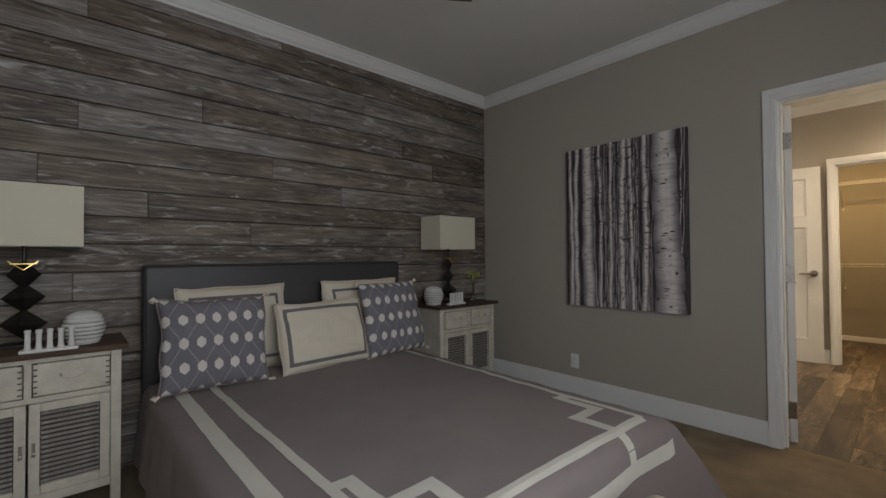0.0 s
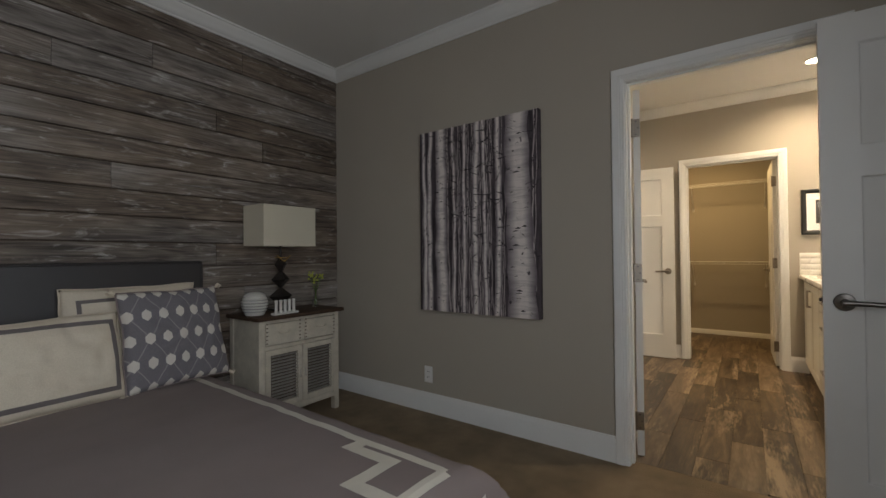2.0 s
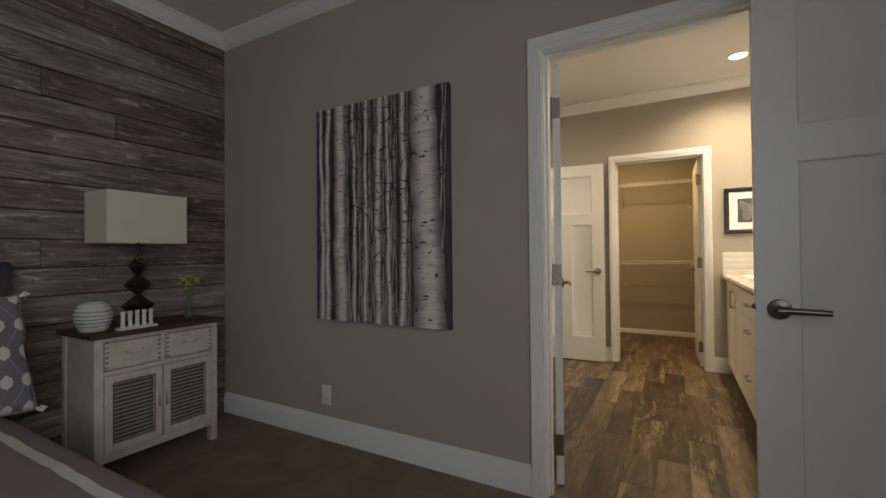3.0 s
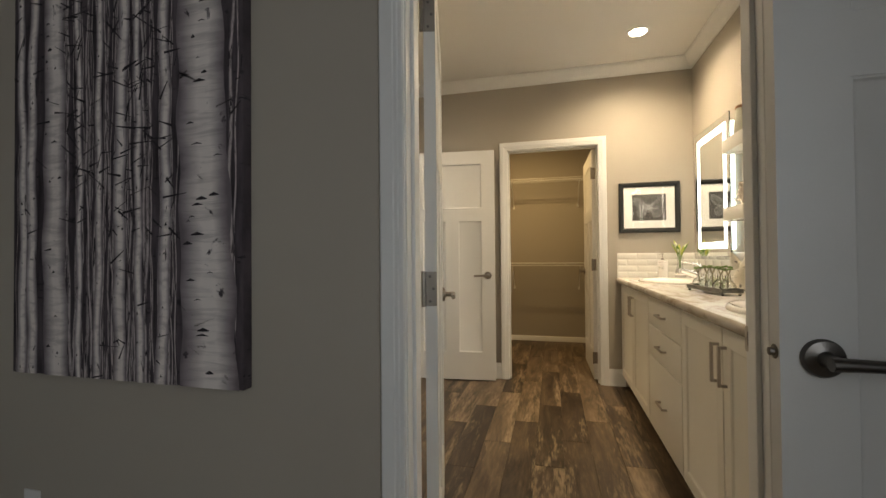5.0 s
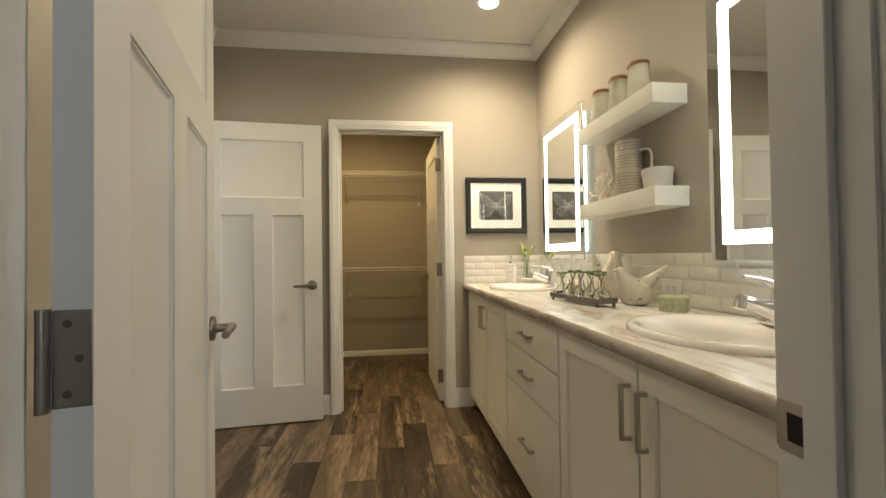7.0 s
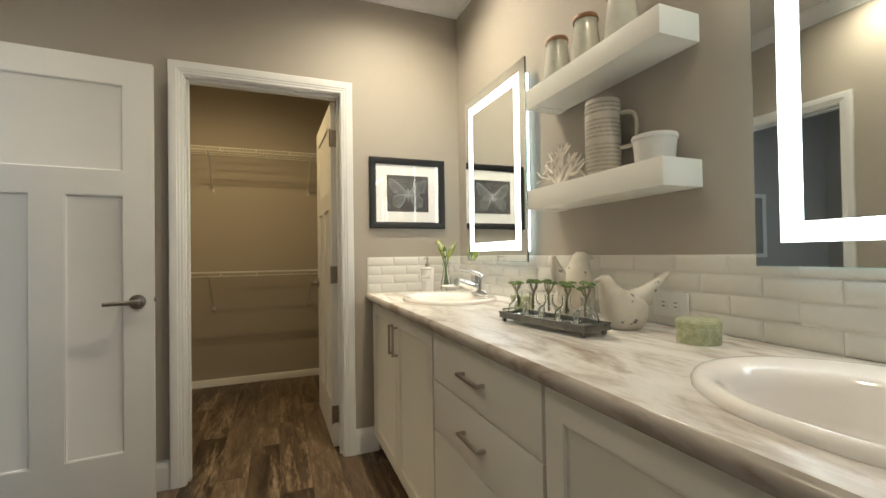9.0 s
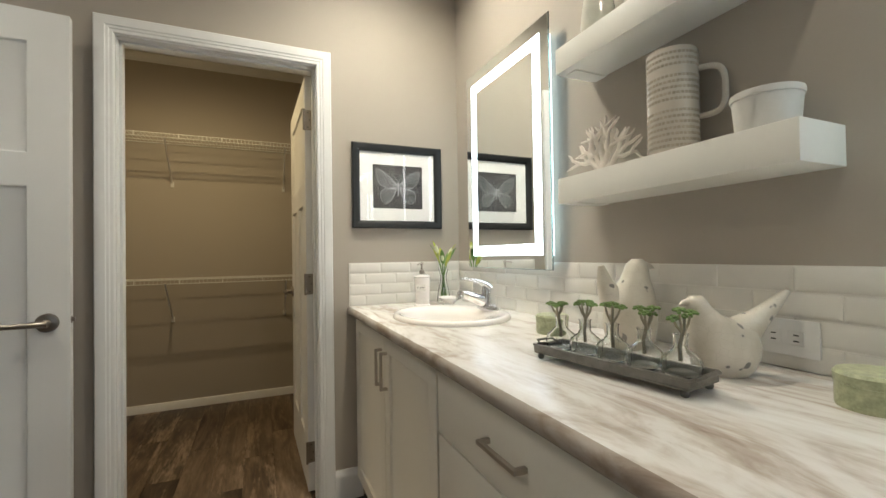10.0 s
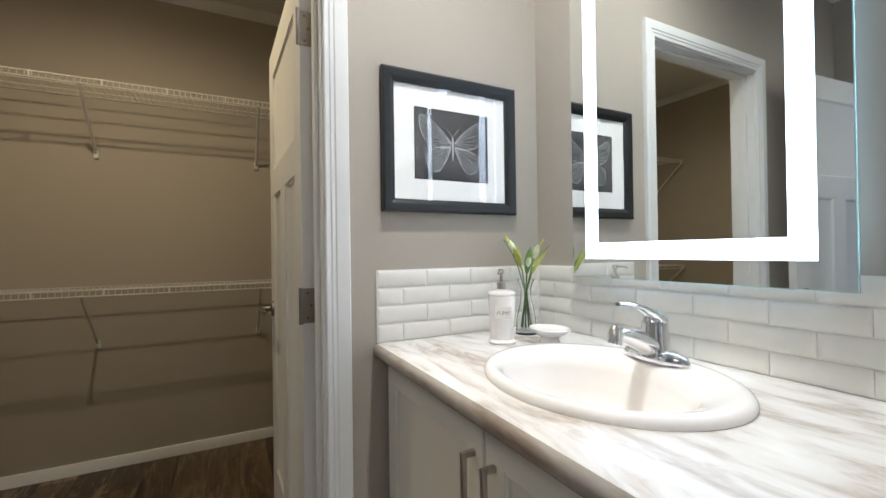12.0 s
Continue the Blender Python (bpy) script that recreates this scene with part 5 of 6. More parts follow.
def faucet(cx, cy):
    d = thing("faucet", (cx, cy, CT + 0.016), "chrome single-lever faucet on the sink rim", "faucet", "faucets on the vanity")
    b = bmesh.new()
    lathe(b, [(0, 0), (1.0, 0), (1.02, 0.10), (0.95, 0.6), (0.72, 0.9), (0.0, 1.0)], 32)
    bmesh.ops.transform(b, matrix=Matrix.Diagonal((0.078, 0.027, 0.026, 1)), verts=b.verts[:])
    part("base_plate", b, M_CHROME, d, "", 60)
    part("body", lathe(bmesh.new(), [(0, 0.012), (0.034, 0.012), (0.031, 0.035), (0.028, 0.060), (0.0265, 0.078), (0.021, 0.093), (0.010, 0.101), (0, 0.102)], 28), M_CHROME, d, "", 60)
    sp = bmesh.new()
    tube(sp, [(0, 0.0, 0.026), (0, 0.042, 0.043), (0, 0.082, 0.058), (0, 0.112, 0.067), (0, 0.122, 0.069)], [0.027, 0.022, 0.0175, 0.015, 0.012], 18)
    tube(sp, [(0, 0.114, 0.082), (0, 0.118, 0.070), (0, 0.126, 0.047)], [0.011, 0.0155, 0.0155], 18)
    part("spout", sp, M_CHROME, d, "", 60)
    lv = bmesh.new()
    tube(lv, [(0, -0.004, 0.088), (0, 0.014, 0.104), (0, 0.050, 0.118), (0, 0.090, 0.126), (0, 0.112, 0.128)], [0.018, 0.0115, 0.0062, 0.0052, 0.0042], 14)
    for v in lv.verts:
        v.co.x *= 1.6
    part("lever", lv, M_CHROME, d, "", 60)
    return d


for cx, cy in SINKS:
    sink(cx, cy)
    faucet(cx, cy - 0.165)


def lit_mirror(x0, x1, label):
    z0, z1, yf = 1.087, 1.992, -0.922
    d = thing("lit_mirror", ((x0 + x1) / 2, VY, z0), label, "mirror", "lit mirrors over the vanity")
    w, h, f = (x1 - x0) / 2, z1 - z0, yf - VY
    part("housing", boxes((-w + 0.05, 0, 0.05, w - 0.05, f - 0.006, h - 0.05)), M_PLASTIC, d)
    part("glass_edge", boxes((-w, f - 0.006, 0, w, f - 0.001, h), bev=0.001), M_EDGEGLASS, d, "greenish polished glass edge")
    a, b = 0.053, 0.096
    part("mirror_glass", boxes((-w + 0.002, f - 0.001, 0.002, w - 0.002, f, h - 0.002)), M_MIRROR, d, "silvered mirror glass", 0)
    for r in ((-w + a, f, a, -w + b, f + 0.0012, h - a), (w - b, f, a, w - a, f + 0.0012, h - a), (-w + b, f, a, w - b, f + 0.0012, b), (-w + b, f, h - b, w - b, f + 0.0012, h - a)):
        part("light_band", boxes(r), M_LED, d, "glowing frosted light band", 0)
    for r in ((-w + 0.052, 0.008, 0.045, w - 0.052, f - 0.012, 0.0495), (-w + 0.045, 0.008, 0.052, -w + 0.0495, f - 0.012, h - 0.052), (w - 0.0495, 0.008, 0.052, w - 0.045, f - 0.012, h - 0.052)):
        part("back_light", boxes(r), M_LEDBACK, d, "", 0)


lit_mirror(5.037, 5.672, "frameless mirror with a glowing border over the sink")
lit_mirror(3.462, 4.097, "frameless mirror with a glowing border over the sink")


def floating_shelf(z0, z1, label):
    d = thing("floating_shelf", (4.572, VY, z0), label, "shelf", "floating shelves")
    part("board", boxes((-0.313, 0.0, 0, 0.313, 0.146, z1 - z0), bev=0.002, seg=2), M_SHELF, d)
    part("bracket_plate", boxes((0.255, 0.0, -0.003, 0.300, 0.12, 0.0)), M_SHELF, d)


floating_shelf(1.295, 1.371, "white box shelf holding coral, mug and bowl")
floating_shelf(1.688, 1.765, "white box shelf holding three glazed jars")

SY = -0.905


def glazed_jar(at, h, r):
    d = thing("glazed_jar", at, "pale sea-green glazed jar with a brown rim", "jar", "jars on the upper shelf")
    part("body", lathe(bmesh.new(), [(0, 0), (r * 0.92, 0), (r, 0.01), (r * 0.98, h * 0.35), (r * 0.80, h * 0.78), (r * 0.76, h * 0.88), (r * 0.82, h * 0.93), (r * 0.74, h * 0.93), (r * 0.68, h * 0.86), (r * 0.7, h * 0.75), (0, h * 0.72)], 28), M_JAR, d)
    part("rim", lathe(bmesh.new(), [(r * 0.70, h * 0.91), (r * 0.85, h * 0.91), (r * 0.88, h * 0.955), (r * 0.82, h), (r * 0.70, h * 0.99)], 28), M_JARRIM, d, "brown glazed rim")


glazed_jar((4.785, SY, 1.765), 0.170, 0.050)
glazed_jar((4.625, SY, 1.765), 0.170, 0.050)
glazed_jar((4.462, SY, 1.765), 0.166, 0.052)


def tall_mug(at):
    d = thing("tall_mug", at, "tall beige beaded ceramic mug with a loop handle", "mug")
    h, r = 0.245, 0.056
    part("body", lathe(bmesh.new(), [(0, 0), (r * 0.97, 0), (r, 0.006), (r, h - 0.004), (r * 0.97, h), (r * 0.88, h), (r * 0.87, 0.02), (0, 0.02)], 32), M_MUG, d)
    for k in range(17):
        z = 0.012 + k * 0.0133
        if k in (7, 13):
            continue
        bm = bmesh.new()
        for i in range(40):
            a = 2 * math.pi * (i + 0.5 * (k % 2)) / 40
            m = Matrix.Translation((r * math.cos(a), r * math.sin(a), z + 0.005)) @ Matrix.Rotation(a, 4, "Z")
            g = bmesh.ops.create_cube(bm, size=1.0, matrix=m @ Matrix.Diagonal((0.0013, 0.0070, 0.0060, 1)))
        part("beaded_band", bm, M_MUGRIDGE, d, "taupe raised bead row", 0)
    arc = [math.pi * i / 24 for i in range(25)]
    pts = [(r - 0.004 + 0.054 * max(0.0, math.sin(s)) ** 0.5, 0, 0.142 - 0.056 * math.copysign(abs(math.cos(s)) ** 0.6, math.cos(s))) for s in arc]
    hb = tube(bmesh.new(), pts, 0.0068, 12)
    bmesh.ops.transform(hb, matrix=Matrix.Rotation(radians(207), 4, "Z"), verts=hb.verts[:])
    part("handle", hb, M_MUG, d, "", 60)


tall_mug((4.552, SY, 1.371))
bw = thing("lidded_bowl", (4.350, SY, 1.371), "white round bowl with a flat rim", "bowl")
part("body", lathe(bmesh.new(), [(0, 0), (0.049, 0), (0.052, 0.005), (0.057, 0.064), (0.057, 0.068), (0, 0.068)], 32), M_VASEWHITE, bw)
part("lid", lathe(bmesh.new(), [(0, 0.067), (0.0595, 0.0675), (0.0605, 0.072), (0.0595, 0.080), (0.05, 0.083), (0, 0.084)], 32), M_VASEWHITE, bw)


def coral(at):
    d = thing("coral_ornament", at, "branching white coral ornament on the shelf", "ornament")
    rnd = random.Random(11)
    part("foot", lathe(bmesh.new(), [(0, 0), (0.026, 0), (0.024, 0.006), (0.014, 0.012), (0, 0.013)], 14), M_CORAL, d)

    def grow(bm, p, dirv, r, ln, depth):
        q = p + dirv * ln
        mid = p + dirv * ln * 0.5 + Vector((rnd.gauss(0, 0.004), rnd.gauss(0, 0.003), rnd.gauss(0, 0.003)))
        tube(bm, [p, mid, q], [r, r * 0.9, r * 0.72], 7)
        if depth == 0:
            tube(bm, [q, q + dirv * 0.012], [r * 0.72, r * 0.3], 6)
            return
        for k in range(3 if depth > 1 else 2):
            a = (k - 1) * 0.75 + rnd.uniform(-0.25, 0.25) if depth > 1 else (k - 0.5) * 1.0 + rnd.uniform(-0.2, 0.2)
            nd = Matrix.Rotation(a, 3, "Y") @ dirv + Vector((0, rnd.uniform(-0.28, 0.28), 0.10))
            grow(bm, q, nd.normalized(), r * 0.72, ln * rnd.uniform(0.62, 0.9), depth - 1)

    for a, ln in ((-1.25, 0.074), (-0.60, 0.072), (0.0, 0.080), (0.60, 0.070), (1.20, 0.074)):
        limb = bmesh.new()
        grow(limb, Vector((0, 0, 0.008)), Vector((math.sin(a), rnd.uniform(-0.15, 0.15), math.cos(a) + 0.35)).normalized(), 0.0098, ln * 0.78, 2)
        part("branch", limb, M_CORAL, d, "", 60)


coral((4.768, SY + 0.01, 1.371))


def butterfly_picture():
    y0, y1, z0, z1 = -0.868, -0.404, 1.283, 1.700
    d = thing("framed_picture", (CW0, (y0 + y1) / 2, z0), "black framed butterfly print under glass", "picture")
    w, h = (y1 - y0) / 2, z1 - z0
    prof = [(0, 0), (0, 0.020), (-0.006, 0.024), (-0.020, 0.022), (-0.032, 0.015), (-0.038, 0.012), (-0.038, 0)]
    part("frame", sweep([(0, w, 0), (0, w, h), (0, -w, h), (0, -w, 0)], prof, (-1, 0, 0), True), M_FRAME, d, "black moulded frame", 25)
    part("mat_board", boxes((-0.006, -w + 0.034, 0.034, -0.002, w - 0.034, h - 0.034)), M_MAT, d, "white mat board")
    cw, ch, zc = 0.125, 0.104, h / 2
    part("mat_bevel", boxes((-0.0066, -cw - 0.004, zc - ch - 0.004, -0.006, cw + 0.004, zc + ch + 0.004)), M_FRAME, d, "", 0)
    part("print", boxes((-0.0074, -cw, zc - ch, -0.0066, cw, zc + ch)), M_PRINT, d, "charcoal print", 0)
    for s in (1, -1):
        for kind, pts in (("upper", ((0.006, 0.01), (0.045, 0.055), (0.085, 0.082), (0.098, 0.075), (0.095, 0.040), (0.080, 0.010), (0.055, -0.005), (0.02, -0.008))),
                          ("lower", ((0.006, -0.004), (0.03, -0.006), (0.062, -0.014), (0.080, -0.035), (0.075, -0.068), (0.055, -0.082), (0.036, -0.072), (0.018, -0.04)))):
            ctrl = [Vector((a * 1.15, b * 1.02)) for a, b in pts]
            pts = []
            for i, p1 in enumerate(ctrl):
                p0, p2, p3 = ctrl[i - 1], ctrl[(i + 1) % len(ctrl)], ctrl[(i + 2) % len(ctrl)]
                for t in (0.0, 0.34, 0.67):
                    q = 0.5 * (2 * p1 + (p2 - p0) * t + (2 * p0 - 5 * p1 + 4 * p2 - p3) * t * t + (3 * p1 - p0 - 3 * p2 + p3) * t ** 3)
                    pts.append((max(0.002, q.x), q.y))
            bm = bmesh.new()
            bm.faces.new([bm.verts.new((-0.0080, s * a, zc + b)) for a, b in pts])
            part("printed_wing", bm, M_WING, d, "", 0)
            ln = tube(bmesh.new(), [(-0.0083, s * a, zc + b) for a, b in pts] + [(-0.0083, s * pts[0][0], zc + pts[0][1])], 0.0009, 4)
            for a, b in pts[3:-3:2]:
                tube(ln, [(-0.0083, s * pts[0][0], zc + pts[0][1]), (-0.0083, s * a, zc + b)], 0.0004, 4)
            part("printed_vein", ln, M_WINGLINE, d, "", 0)
    bd = tube(bmesh.new(), [(-0.0084, 0, zc + 0.028), (-0.0084, 0, zc + 0.012), (-0.0084, 0, zc - 0.01), (-0.0084, 0, zc - 0.045)], [0.002, 0.004, 0.0035, 0.001], 6)
    for s in (-1, 1):
        tube(bd, [(-0.0084, 0, zc + 0.026), (-0.0084, s * 0.022, zc + 0.055)], 0.0005, 4)
    part("printed_body", bd, M_WINGLINE, d)
    p = part("glass_pane", boxes((-0.0125, -w + 0.037, 0.037, -0.0105, w - 0.037, h - 0.037)), M_PANE, d, "clear picture glass", 0)
    p.visible_shadow = False


butterfly_picture()
tp = thing("framed_picture", (CW0, 1.82, 1.06), "cream framed picture under glass in the toilet room", "picture")
part("frame", sweep([(0, 0.245, 0), (0, 0.245, 0.55), (0, -0.245, 0.55), (0, -0.245, 0)], [(0, 0), (0, 0.02), (-0.03, 0.016), (-0.035, 0)], (-1, 0, 0), True), M_CAB, tp)
part("print", boxes((-0.006, -0.215, 0.03, -0.002, 0.215, 0.52)), M_MAT, tp, "", 0)
part("glass_pane", boxes((-0.011, -0.212, 0.033, -0.009, 0.212, 0.517)), M_MIRROR, tp, "glossy glazing", 0)


def soap_pump(at):
    d = thing("soap_dispenser", at, "white ceramic soap pump bottle with a grey label", "soap dispenser")
    part("bottle", lathe(bmesh.new(), [(0, 0), (0.037, 0), (0.039, 0.006), (0.033, 0.012), (0.033, 0.02), (0.038, 0.125), (0.036, 0.132), (0.039, 0.138), (0.036, 0.144), (0.016, 0.150), (0, 0.150)], 32), M_CERAMIC, d)
    pm = lathe(bmesh.new(), [(0, 0.15), (0.013, 0.15), (0.013, 0.168), (0.005, 0.172), (0.0045, 0.192), (0.009, 0.194), (0.008, 0.206), (0, 0.207)], 20)
    tube(pm, [(0, 0, 0.200), (-0.020, 0.022, 0.200), (-0.026, 0.028, 0.195)], 0.0035, 8)
    part("pump", pm, M_NICKEL, d, "brushed metal pump")
    lb = boxes((-0.0225, -0.0012, 0.072, 0.0225, 0.0012, 0.105))
    bmesh.ops.transform(lb, matrix=Matrix.Rotation(radians(60), 4, "Z") @ Matrix.Translation((0, 0.0368, 0)), verts=lb.verts[:])
    plate = part("label_plate", lb, M_GROUT, d, "pale grey label", 0)
    cu = bpy.data.curves.new("label_text", "FONT")
    cu.body, cu.size, cu.align_x, cu.extrude = "PUMP", 0.0145, "CENTER", 0.0003
    tx = new("label_text", cu)
    cu.materials.append(M_BIRDSPOT)
    tx.parent = plate
    tx.matrix_local = Matrix.Rotation(radians(60), 4, "Z") @ Matrix.Translation((0, 0.0384, 0.083)) @ Matrix.Rotation(radians(180), 4, "Z") @ Matrix.Rotation(radians(90), 4, "X")


soap_pump((5.715, -0.695, CT))
ds = thing("soap_dish", (5.640, -0.800, CT), "white footed oval soap dish", "soap dish")
part("dish", lathe(bmesh.new(), [(0, 0), (0.034, 0), (0.032, 0.005), (0.026, 0.018), (0.050, 0.030), (0.064, 0.042), (0.061, 0.044), (0.045, 0.036), (0, 0.032)], 36, (0, 0, 0), 1.0, 0.78), M_CERAMIC, ds, "", 60)
bud_vase("flower_vase", (5.785, -0.835, CT), 0.170, 0.032, "clear glass vase of pale green lilies", 9, M_FLOWER, 0.048, True)


def succulent_tray(at, turn):
    d = thing("metal_tray", at, "narrow weathered metal tray on ball feet", "tray", "", turn)
    L, W = 0.172, 0.048
    part("tray", boxes((-L, -W, 0.014, L, W, 0.018), (-L, -W, 0.018, L, -W + 0.003, 0.031), (-L, W - 0.003, 0.018, L, W, 0.031), (-L, -W + 0.003, 0.018, -L + 0.003, W - 0.003, 0.031), (L - 0.003, -W + 0.003, 0.018, L, W - 0.003, 0.031), bev=0.0006), M_ZINC, d)
    part("rim", tube(bmesh.new(), [(-L, -W, 0.032), (L, -W, 0.032), (L, W, 0.032), (-L, W, 0.032), (-L, -W, 0.032)], 0.0028, 8), M_ZINC, d)
    for sx in (-1, 1):
        for sy in (-1, 1):
            part("foot", lathe(bmesh.new(), [(0, 0), (0.006, 0.002), (0.008, 0.007), (0.006, 0.012), (0.004, 0.0145), (0, 0.0145)], 12, (sx * (L - 0.012), sy * (W - 0.010), 0)), M_ZINC, d)
        part("handle", tube(bmesh.new(), [(sx * L, -0.025, 0.029), (sx * (L + 0.014), -0.022, 0.037), (sx * (L + 0.014), 0.022, 0.037), (sx * L, 0.025, 0.029)], 0.0028, 8), M_ZINC, d)
    m = pose(*at, 0, 0, turn)
    rnd = random.Random(3)
    for k in range(5):
        c = m @ Vector((-0.134 + 0.067 * k, 0.0, 0.0185))
        b = thing("bottle_plant", c, "small round glass bottle with a green succulent sprig", "plant", "bottles in the metal tray")
        prof = [(0, 0), (0.022, 0), (0.031, 0.010), (0.034, 0.024), (0.030, 0.038), (0.016, 0.050), (0.0115, 0.056), (0.0115, 0.074), (0.014, 0.078), (0.0115, 0.078), (0.0095, 0.073), (0.0095, 0.056), (0.014, 0.048), (0.0275, 0.037), (0.031, 0.024), (0.028, 0.011), (0, 0.004)]
        part("bottle", lathe(bmesh.new(), prof, 24), M_GLASS, b, "clear glass bottle", 60)
        st, lf = bmesh.new(), bmesh.new()
        lean = Vector((rnd.uniform(-0.012, 0.012), rnd.uniform(-0.008, 0.008), 0.084))
        tube(st, [(0, 0, 0.030), (0.002, 0, 0.055), tuple(lean)], [0.0038, 0.0034, 0.0030], 8)
        for q in range(4):
            a = 2 * math.pi * q / 4 + rnd.random()
            tip = lean + Vector((rnd.uniform(0.010, 0.020) * math.cos(a), rnd.uniform(0.008, 0.018) * math.sin(a), rnd.uniform(0.016, 0.034)))
            tube(st, [tuple(lean - Vector((0, 0, 0.006))), tuple(lean.lerp(tip, 0.55) + Vector((0.002 * math.cos(a), 0.002 * math.sin(a), -0.003))), tuple(tip)], [0.0028, 0.0024, 0.0018], 6)
            for e in range(15):
                g = 2.4 * e
                w = 0.0112 * math.sqrt((e + 0.5) / 15)
                o = Vector((w * math.cos(g), w * math.sin(g), 0.005 - 32 * w * w + rnd.gauss(0, 0.0008)))
                bmesh.ops.create_icosphere(lf, subdivisions=1, radius=rnd.uniform(0.0030, 0.0042), matrix=Matrix.Translation(tip + o) @ Matrix.Diagonal((1.0, 1.0, 0.8, 1)))
        part("stem", st, M_STEM, b)
        part("foliage", lf, M_SUCCULENT, b, "clustered green leaf rosettes")


succulent_tray((4.492, -0.640, CT), 8.8)


def blob(rows, seg=24):
    """Skin over ellipses (x, y, z centre, rx, rz-ish) stacked along z: rows of (z, cx, rx, ry)."""
    bm = bmesh.new()
    rings = [[bm.verts.new((cx + rx * math.cos(2 * math.pi * i / seg), ry * math.sin(2 * math.pi * i / seg), z)) for i in range(seg)] for z, cx, rx, ry in rows]
    for a, b in zip(rings, rings[1:]):
        for i in range(seg):
            bm.faces.new((a[i], a[(i + 1) % seg], b[(i + 1) % seg], b[i]))
    bm.faces.new(rings[0])
    bm.faces.new(rings[-1])
    return bm


def ceramic_bird(at, turn, s, kind, label):
    """A plump bird figure: plain glazed body with head, beak and a raised tail."""
    d = thing("bird_figurine", at, label, "figurine", "bird figurines", turn)
    if kind == "low":
        bm = blob([(0, 0, 0.040, 0.036), (0.012, 0, 0.052, 0.044), (0.035, 0.0, 0.062, 0.052), (0.060, 0.002, 0.066, 0.053), (0.085, 0.006, 0.064, 0.047), (0.100, 0.020, 0.050, 0.038), (0.115, 0.038, 0.032, 0.029), (0.130, 0.048, 0.023, 0.023), (0.143, 0.052, 0.019, 0.019), (0.153, 0.053, 0.011, 0.011)])
        tube(bm, [(0.062, 0, 0.140), (0.078, 0, 0.138), (0.086, 0, 0.135)], [0.010, 0.006, 0.001], 10)
        tube(bm, [(-0.012, 0, 0.066), (-0.040, 0, 0.086), (-0.066, 0, 0.106), (-0.095, 0, 0.132), (-0.124, 0, 0.160)], [0.040, 0.031, 0.021, 0.014, 0.006], 14)
    else:
        bm = blob([(0, 0, 0.045, 0.040), (0.015, 0, 0.055, 0.048), (0.05, 0.0, 0.062, 0.054), (0.09, 0.002, 0.060, 0.052), (0.13, 0.008, 0.048, 0.043), (0.155, 0.014, 0.034, 0.032), (0.175, 0.018, 0.028, 0.028), (0.192, 0.020, 0.024, 0.024), (0.204, 0.021, 0.012, 0.012)])
        tube(bm, [(0.040, 0, 0.188), (0.054, 0, 0.184), (0.062, 0, 0.180)], [0.010, 0.006, 0.001], 10)
        tube(bm, [(-0.040, 0, 0.11), (-0.058, 0, 0.150), (-0.066, 0, 0.190)], [0.030, 0.019, 0.007], 12)
    bmesh.ops.transform(bm, matrix=Matrix.Scale(s, 4), verts=bm.verts[:])
    me = part("glazed_body", bm, M_BIRD, d, "", 60)
    return d


ceramic_bird((4.390, -0.822, CT), 65, 0.99, "low", "crackled ivory bird figurine with a raised tail")
ceramic_bird((4.655, -0.862, CT), -112, 1.08, "tall", "tall crackled ivory bird figurine beside the tray")


def round_box(at):
    d = thing("trinket_box", at, "mottled green round trinket box", "box", "green boxes on the vanity")
    part("body", lathe(bmesh.new(), [(0, 0), (0.046, 0), (0.047, 0.004), (0.047, 0.036), (0, 0.036)], 32), M_GREENBOX, d)
    part("lid", lathe(bmesh.new(), [(0, 0.0365), (0.048, 0.0365), (0.049, 0.050), (0.045, 0.055), (0, 0.056)], 32), M_GREENBOX, d)


round_box((4.175, -0.835, CT))
round_box((4.888, -0.800, CT))
outlet("wall_outlet", (4.357, -0.9635, 0.972), 180, "white double outlet set sideways in the tile", True)


def downlight(x, y):
    d = thing("recessed_light", (x, y, CEIL), "round recessed ceiling light with a white trim", "ceiling light", "recessed lights")
    part("trim_ring", lathe(bmesh.new(), [(0.058, -0.001), (0.062, -0.006), (0.080, -0.004), (0.082, 0.0), (0.058, 0.0)], 40), M_TRIM, d)
    part("lens", lathe(bmesh.new(), [(0, -0.003), (0.058, -0.003), (0.058, -0.0005), (0, -0.0005)], 40), M_LENS, d, "glowing frosted lens")


# The last fixture only houses the added fill lamp, out of view.
for x, y in ((5.34, -0.47), (3.76, -0.47), (4.75, 1.20)):
    downlight(x, y)


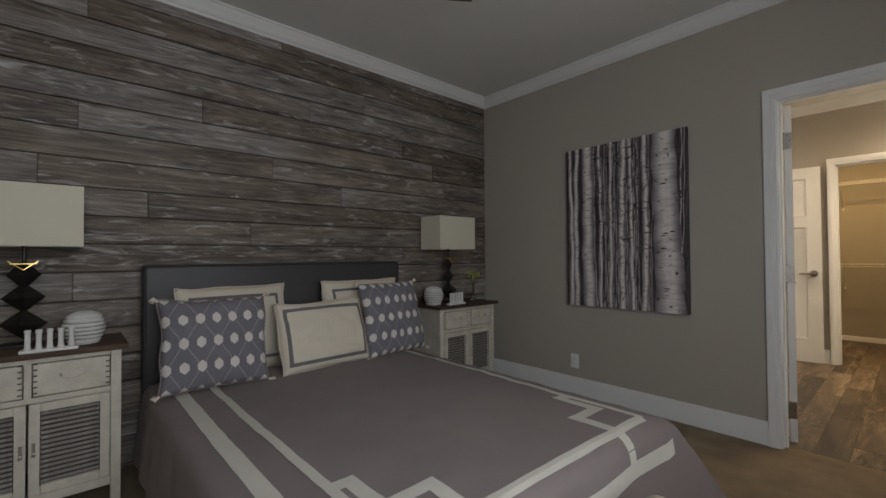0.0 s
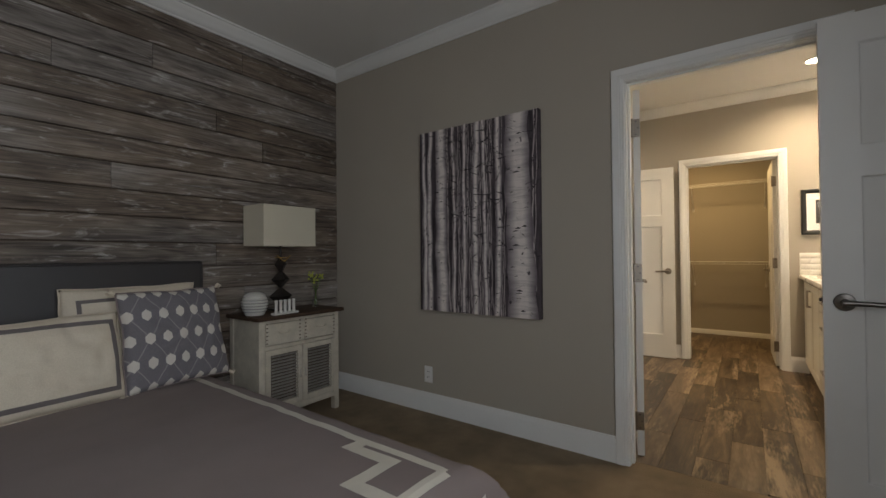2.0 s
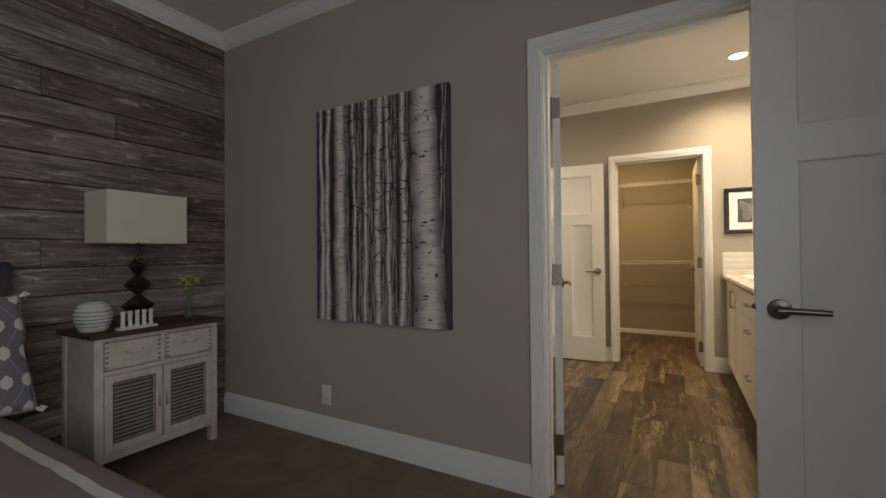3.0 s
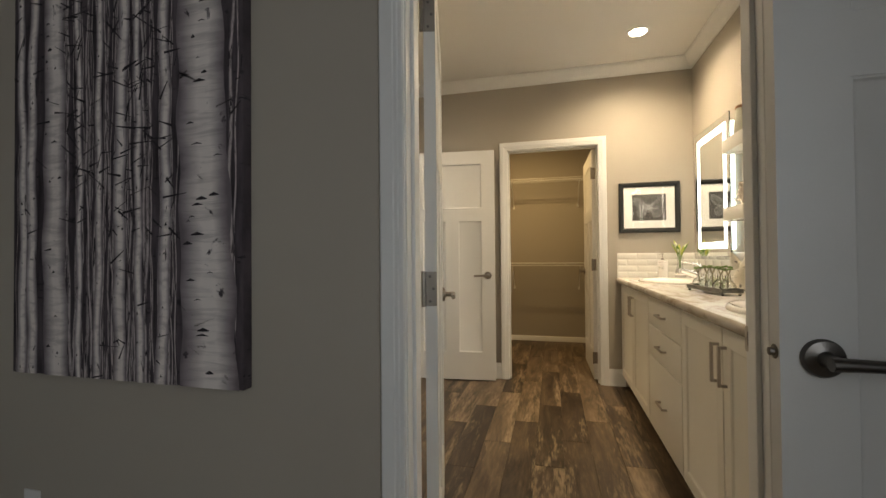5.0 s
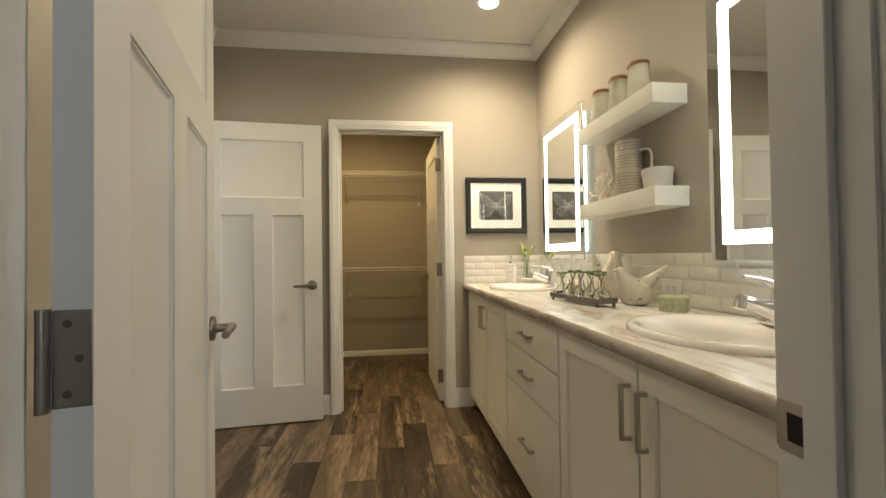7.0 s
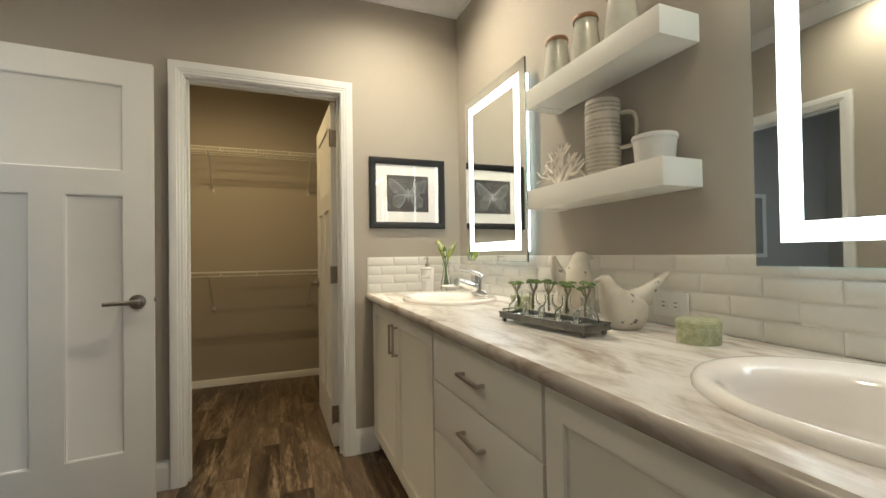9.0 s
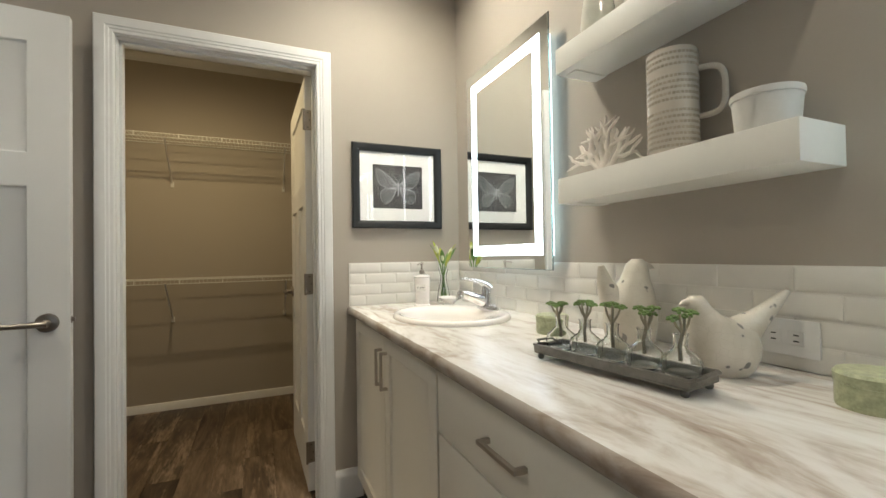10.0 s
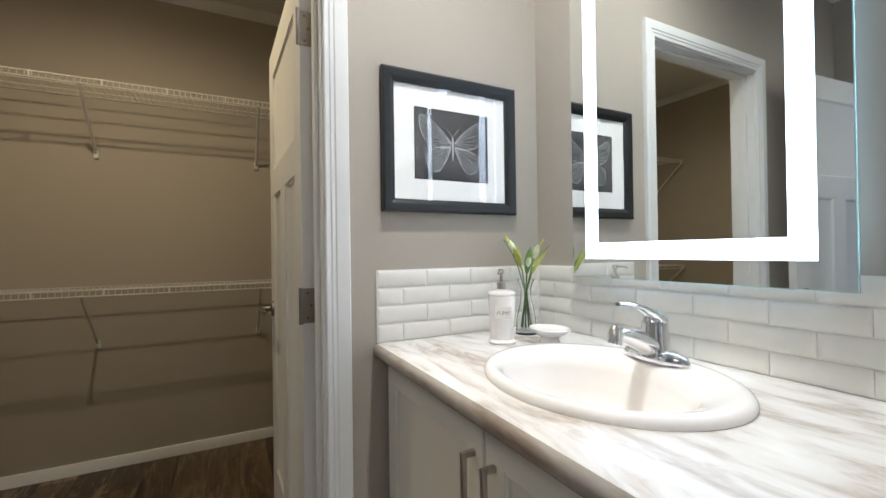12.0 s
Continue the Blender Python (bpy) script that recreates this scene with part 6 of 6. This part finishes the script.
# ---- closet ----
def wire_shelf(z, label):
    d = thing("wire_shelf", (7.65, 0.26, z), label, "wire shelf", "closet shelves")
    y0, y1, dp = -1.20, 1.93, 0.305
    for x, zz, r in ((-0.004, 0.0, 0.003), (-0.10, -0.003, 0.0025), (-0.20, -0.003, 0.0025), (-dp, 0.0, 0.0032), (-dp - 0.002, -0.028, 0.0032)):
        part("rail", tube(bmesh.new(), [(x, y0, zz), (x, y1, zz)], r, 8), M_WIRE, d)
    bm = bmesh.new()
    n = int((y1 - y0) / 0.0254)
    for k in range(n + 1):
        y = y0 + (y1 - y0) * k / n
        tube(bm, [(-0.004, y, 0.002), (-dp, y, 0.002), (-dp - 0.003, y, -0.028)], 0.0014, 4)
    tagged(part("wire_mesh", bm, M_WIRE, d, "close-set white cross wires"), kind="stuff")
    for y in (-0.44, 0.36, 1.1, 1.90):
        part("brace", tube(bmesh.new(), [(-dp - 0.002, y, -0.026), (-0.006, y, -0.31)], 0.0058, 8), M_WIRE, d)
        part("clip", boxes((-0.012, y - 0.011, -0.335, 0.0, y + 0.011, -0.295), bev=0.002), M_PLASTIC, d)
    for k in range(12):
        y = y0 + 0.12 + k * 0.27
        part("hook_clip", boxes((-dp - 0.0055, y - 0.003, -0.031, -dp + 0.002, y + 0.003, 0.0035), bev=0.001), M_PLASTIC, d)


wire_shelf(2.035, "white ventilated wire shelf high in the closet")
wire_shelf(1.000, "white ventilated wire shelf low in the closet")


# ---- pieces of walls and floors ----
wall_n = bpy.data.objects["wall_bedroom_north"]
rnd = random.Random(21)
board_cache = {}


def board(ln, hz):
    key = (round(ln, 2), hz)
    if key not in board_cache:
        board_cache[key] = mesh_of("plank", boxes((-key[0] / 2 + 0.0004, 0, 0.0030, key[0] / 2 - 0.0006, 0.02, hz - 0.0034), bev=0.0028), M_PLANK, 0)
    return board_cache[key]


PITCH, Z0 = 0.1485, 1.066 - 7 * 0.1485
JOINTS = {7: (-0.3, 2.12), 8: (0.9,), 9: (0.35, 2.6), 10: (-0.1, 1.55), 11: (1.04,), 12: (0.05, 2.45), 13: (0.62, 2.12), 14: (-0.6, 1.3), 15: (1.75,), 16: (0.085, 2.3), 17: (1.1,)}
for k in range(-1, 18):
    z = Z0 + PITCH * k
    lo, hi = max(0.0, z), min(CEIL, z + PITCH)
    if hi - lo < 0.02:
        continue
    cuts = [BX0] + sorted(JOINTS.get(k, (rnd.uniform(-0.5, 0.6), rnd.uniform(1.2, 2.4)))) + [EW0 - 0.001]
    for a, b in zip(cuts, cuts[1:]):
        ln = round(b - a, 2)
        p = piece("plank", board(ln, round(hi - lo, 4)), wall_n, ((a + b) / 2, BY1 + rnd.uniform(0.0, 0.0015), lo))
        p.scale = ((b - a) / ln, 1, 1)

fl = bpy.data.objects["floor_bath_base"]
WID, LEN = 0.1525, 0.915
plank_cache = {}


def floor_plank(ln, wd):
    key = (round(ln, 3), round(wd, 3))
    if key not in plank_cache:
        plank_cache[key] = mesh_of("floor_plank", boxes((-key[0] / 2 + 0.0004, -key[1] / 2 + 0.0004, -0.006, key[0] / 2 - 0.0004, key[1] / 2 - 0.0004, 0.0), bev=0.0008), M_FLOOR, 0)
    return plank_cache[key]


y = VY
row = 0
while y < 3.0:
    wd = min(WID, 3.0 - y)
    x = 3.20 - LEN * ((row * 0.37 + 0.13) % 1.0)
    while x < 7.65:
        a, b = max(3.20, x), min(7.65, x + LEN)
        if b - a > 0.02 and not (y > 2.3 and b > 6.1):
            piece("floor_plank", floor_plank(b - a, wd), fl, ((a + b) / 2, y + wd / 2, 0.0))
        x += LEN
    y += WID
    row += 1

wv, wc = bpy.data.objects["wall_vanity"], bpy.data.objects["wall_closet_front"]
TZ0, TH, TW = 0.9085, 0.0515, 0.1535


def tile_mesh(w):
    """Bevelled subway tile, lying in x-z, facing +y."""
    bm = bmesh.new()
    h, e, t0, t1 = TH - 0.0025, 0.009, 0.0042, 0.0076
    hw = w / 2 - 0.001
    r0 = [bm.verts.new((sx * hw, 0.001, z)) for sx, z in ((-1, 0.001), (1, 0.001), (1, h), (-1, h))]
    r1 = [bm.verts.new((v.co.x, t0, v.co.z)) for v in r0]
    ei = min(e, hw * 0.6)
    r2 = [bm.verts.new((sx * (hw - ei), t1, z)) for sx, z in ((-1, e), (1, e), (1, h - e), (-1, h - e))]
    for a, b in ((r0, r1), (r1, r2)):
        for i in range(4):
            bm.faces.new((a[i], a[(i + 1) % 4], b[(i + 1) % 4], b[i]))
    bm.faces.new(r2)
    return mesh_of("tile", bm, M_TILE, 25)


tile_cache = {}
for nm, wall, bm in (("vanity", wv, boxes((3.247, VY, TZ0, 5.888, VY + 0.0036, TZ0 + 4 * TH))), ("side", wc, boxes((CW0 - 0.0036, VY + 0.0036, TZ0, CW0, -0.386, TZ0 + 4 * TH)))):
    g = part("grout_bed", bm, M_GROUT, wall, "", 0)
for r in range(4):
    z = TZ0 + r * TH
    for length, make in ((5.879 - 3.247, 0), (0.578, 1)):
        pos = -TW * (0.5 if r % 2 == 0 else 0.0)
        while pos < length - 0.004:
            a, b = max(0.0, pos), min(length, pos + TW)
            if b - a > 0.008:
                key = round(b - a, 3)
                if key not in tile_cache:
                    tile_cache[key] = tile_mesh(key)
                mid = (a + b) / 2
                if make == 0:
                    piece("tile", tile_cache[key], wv, (5.879 - mid, VY + 0.001, z))
                else:
                    piece("tile", tile_cache[key], wc, (CW0 - 0.001, -0.388 - mid, z), (0, 0, radians(90)))
            pos += TW
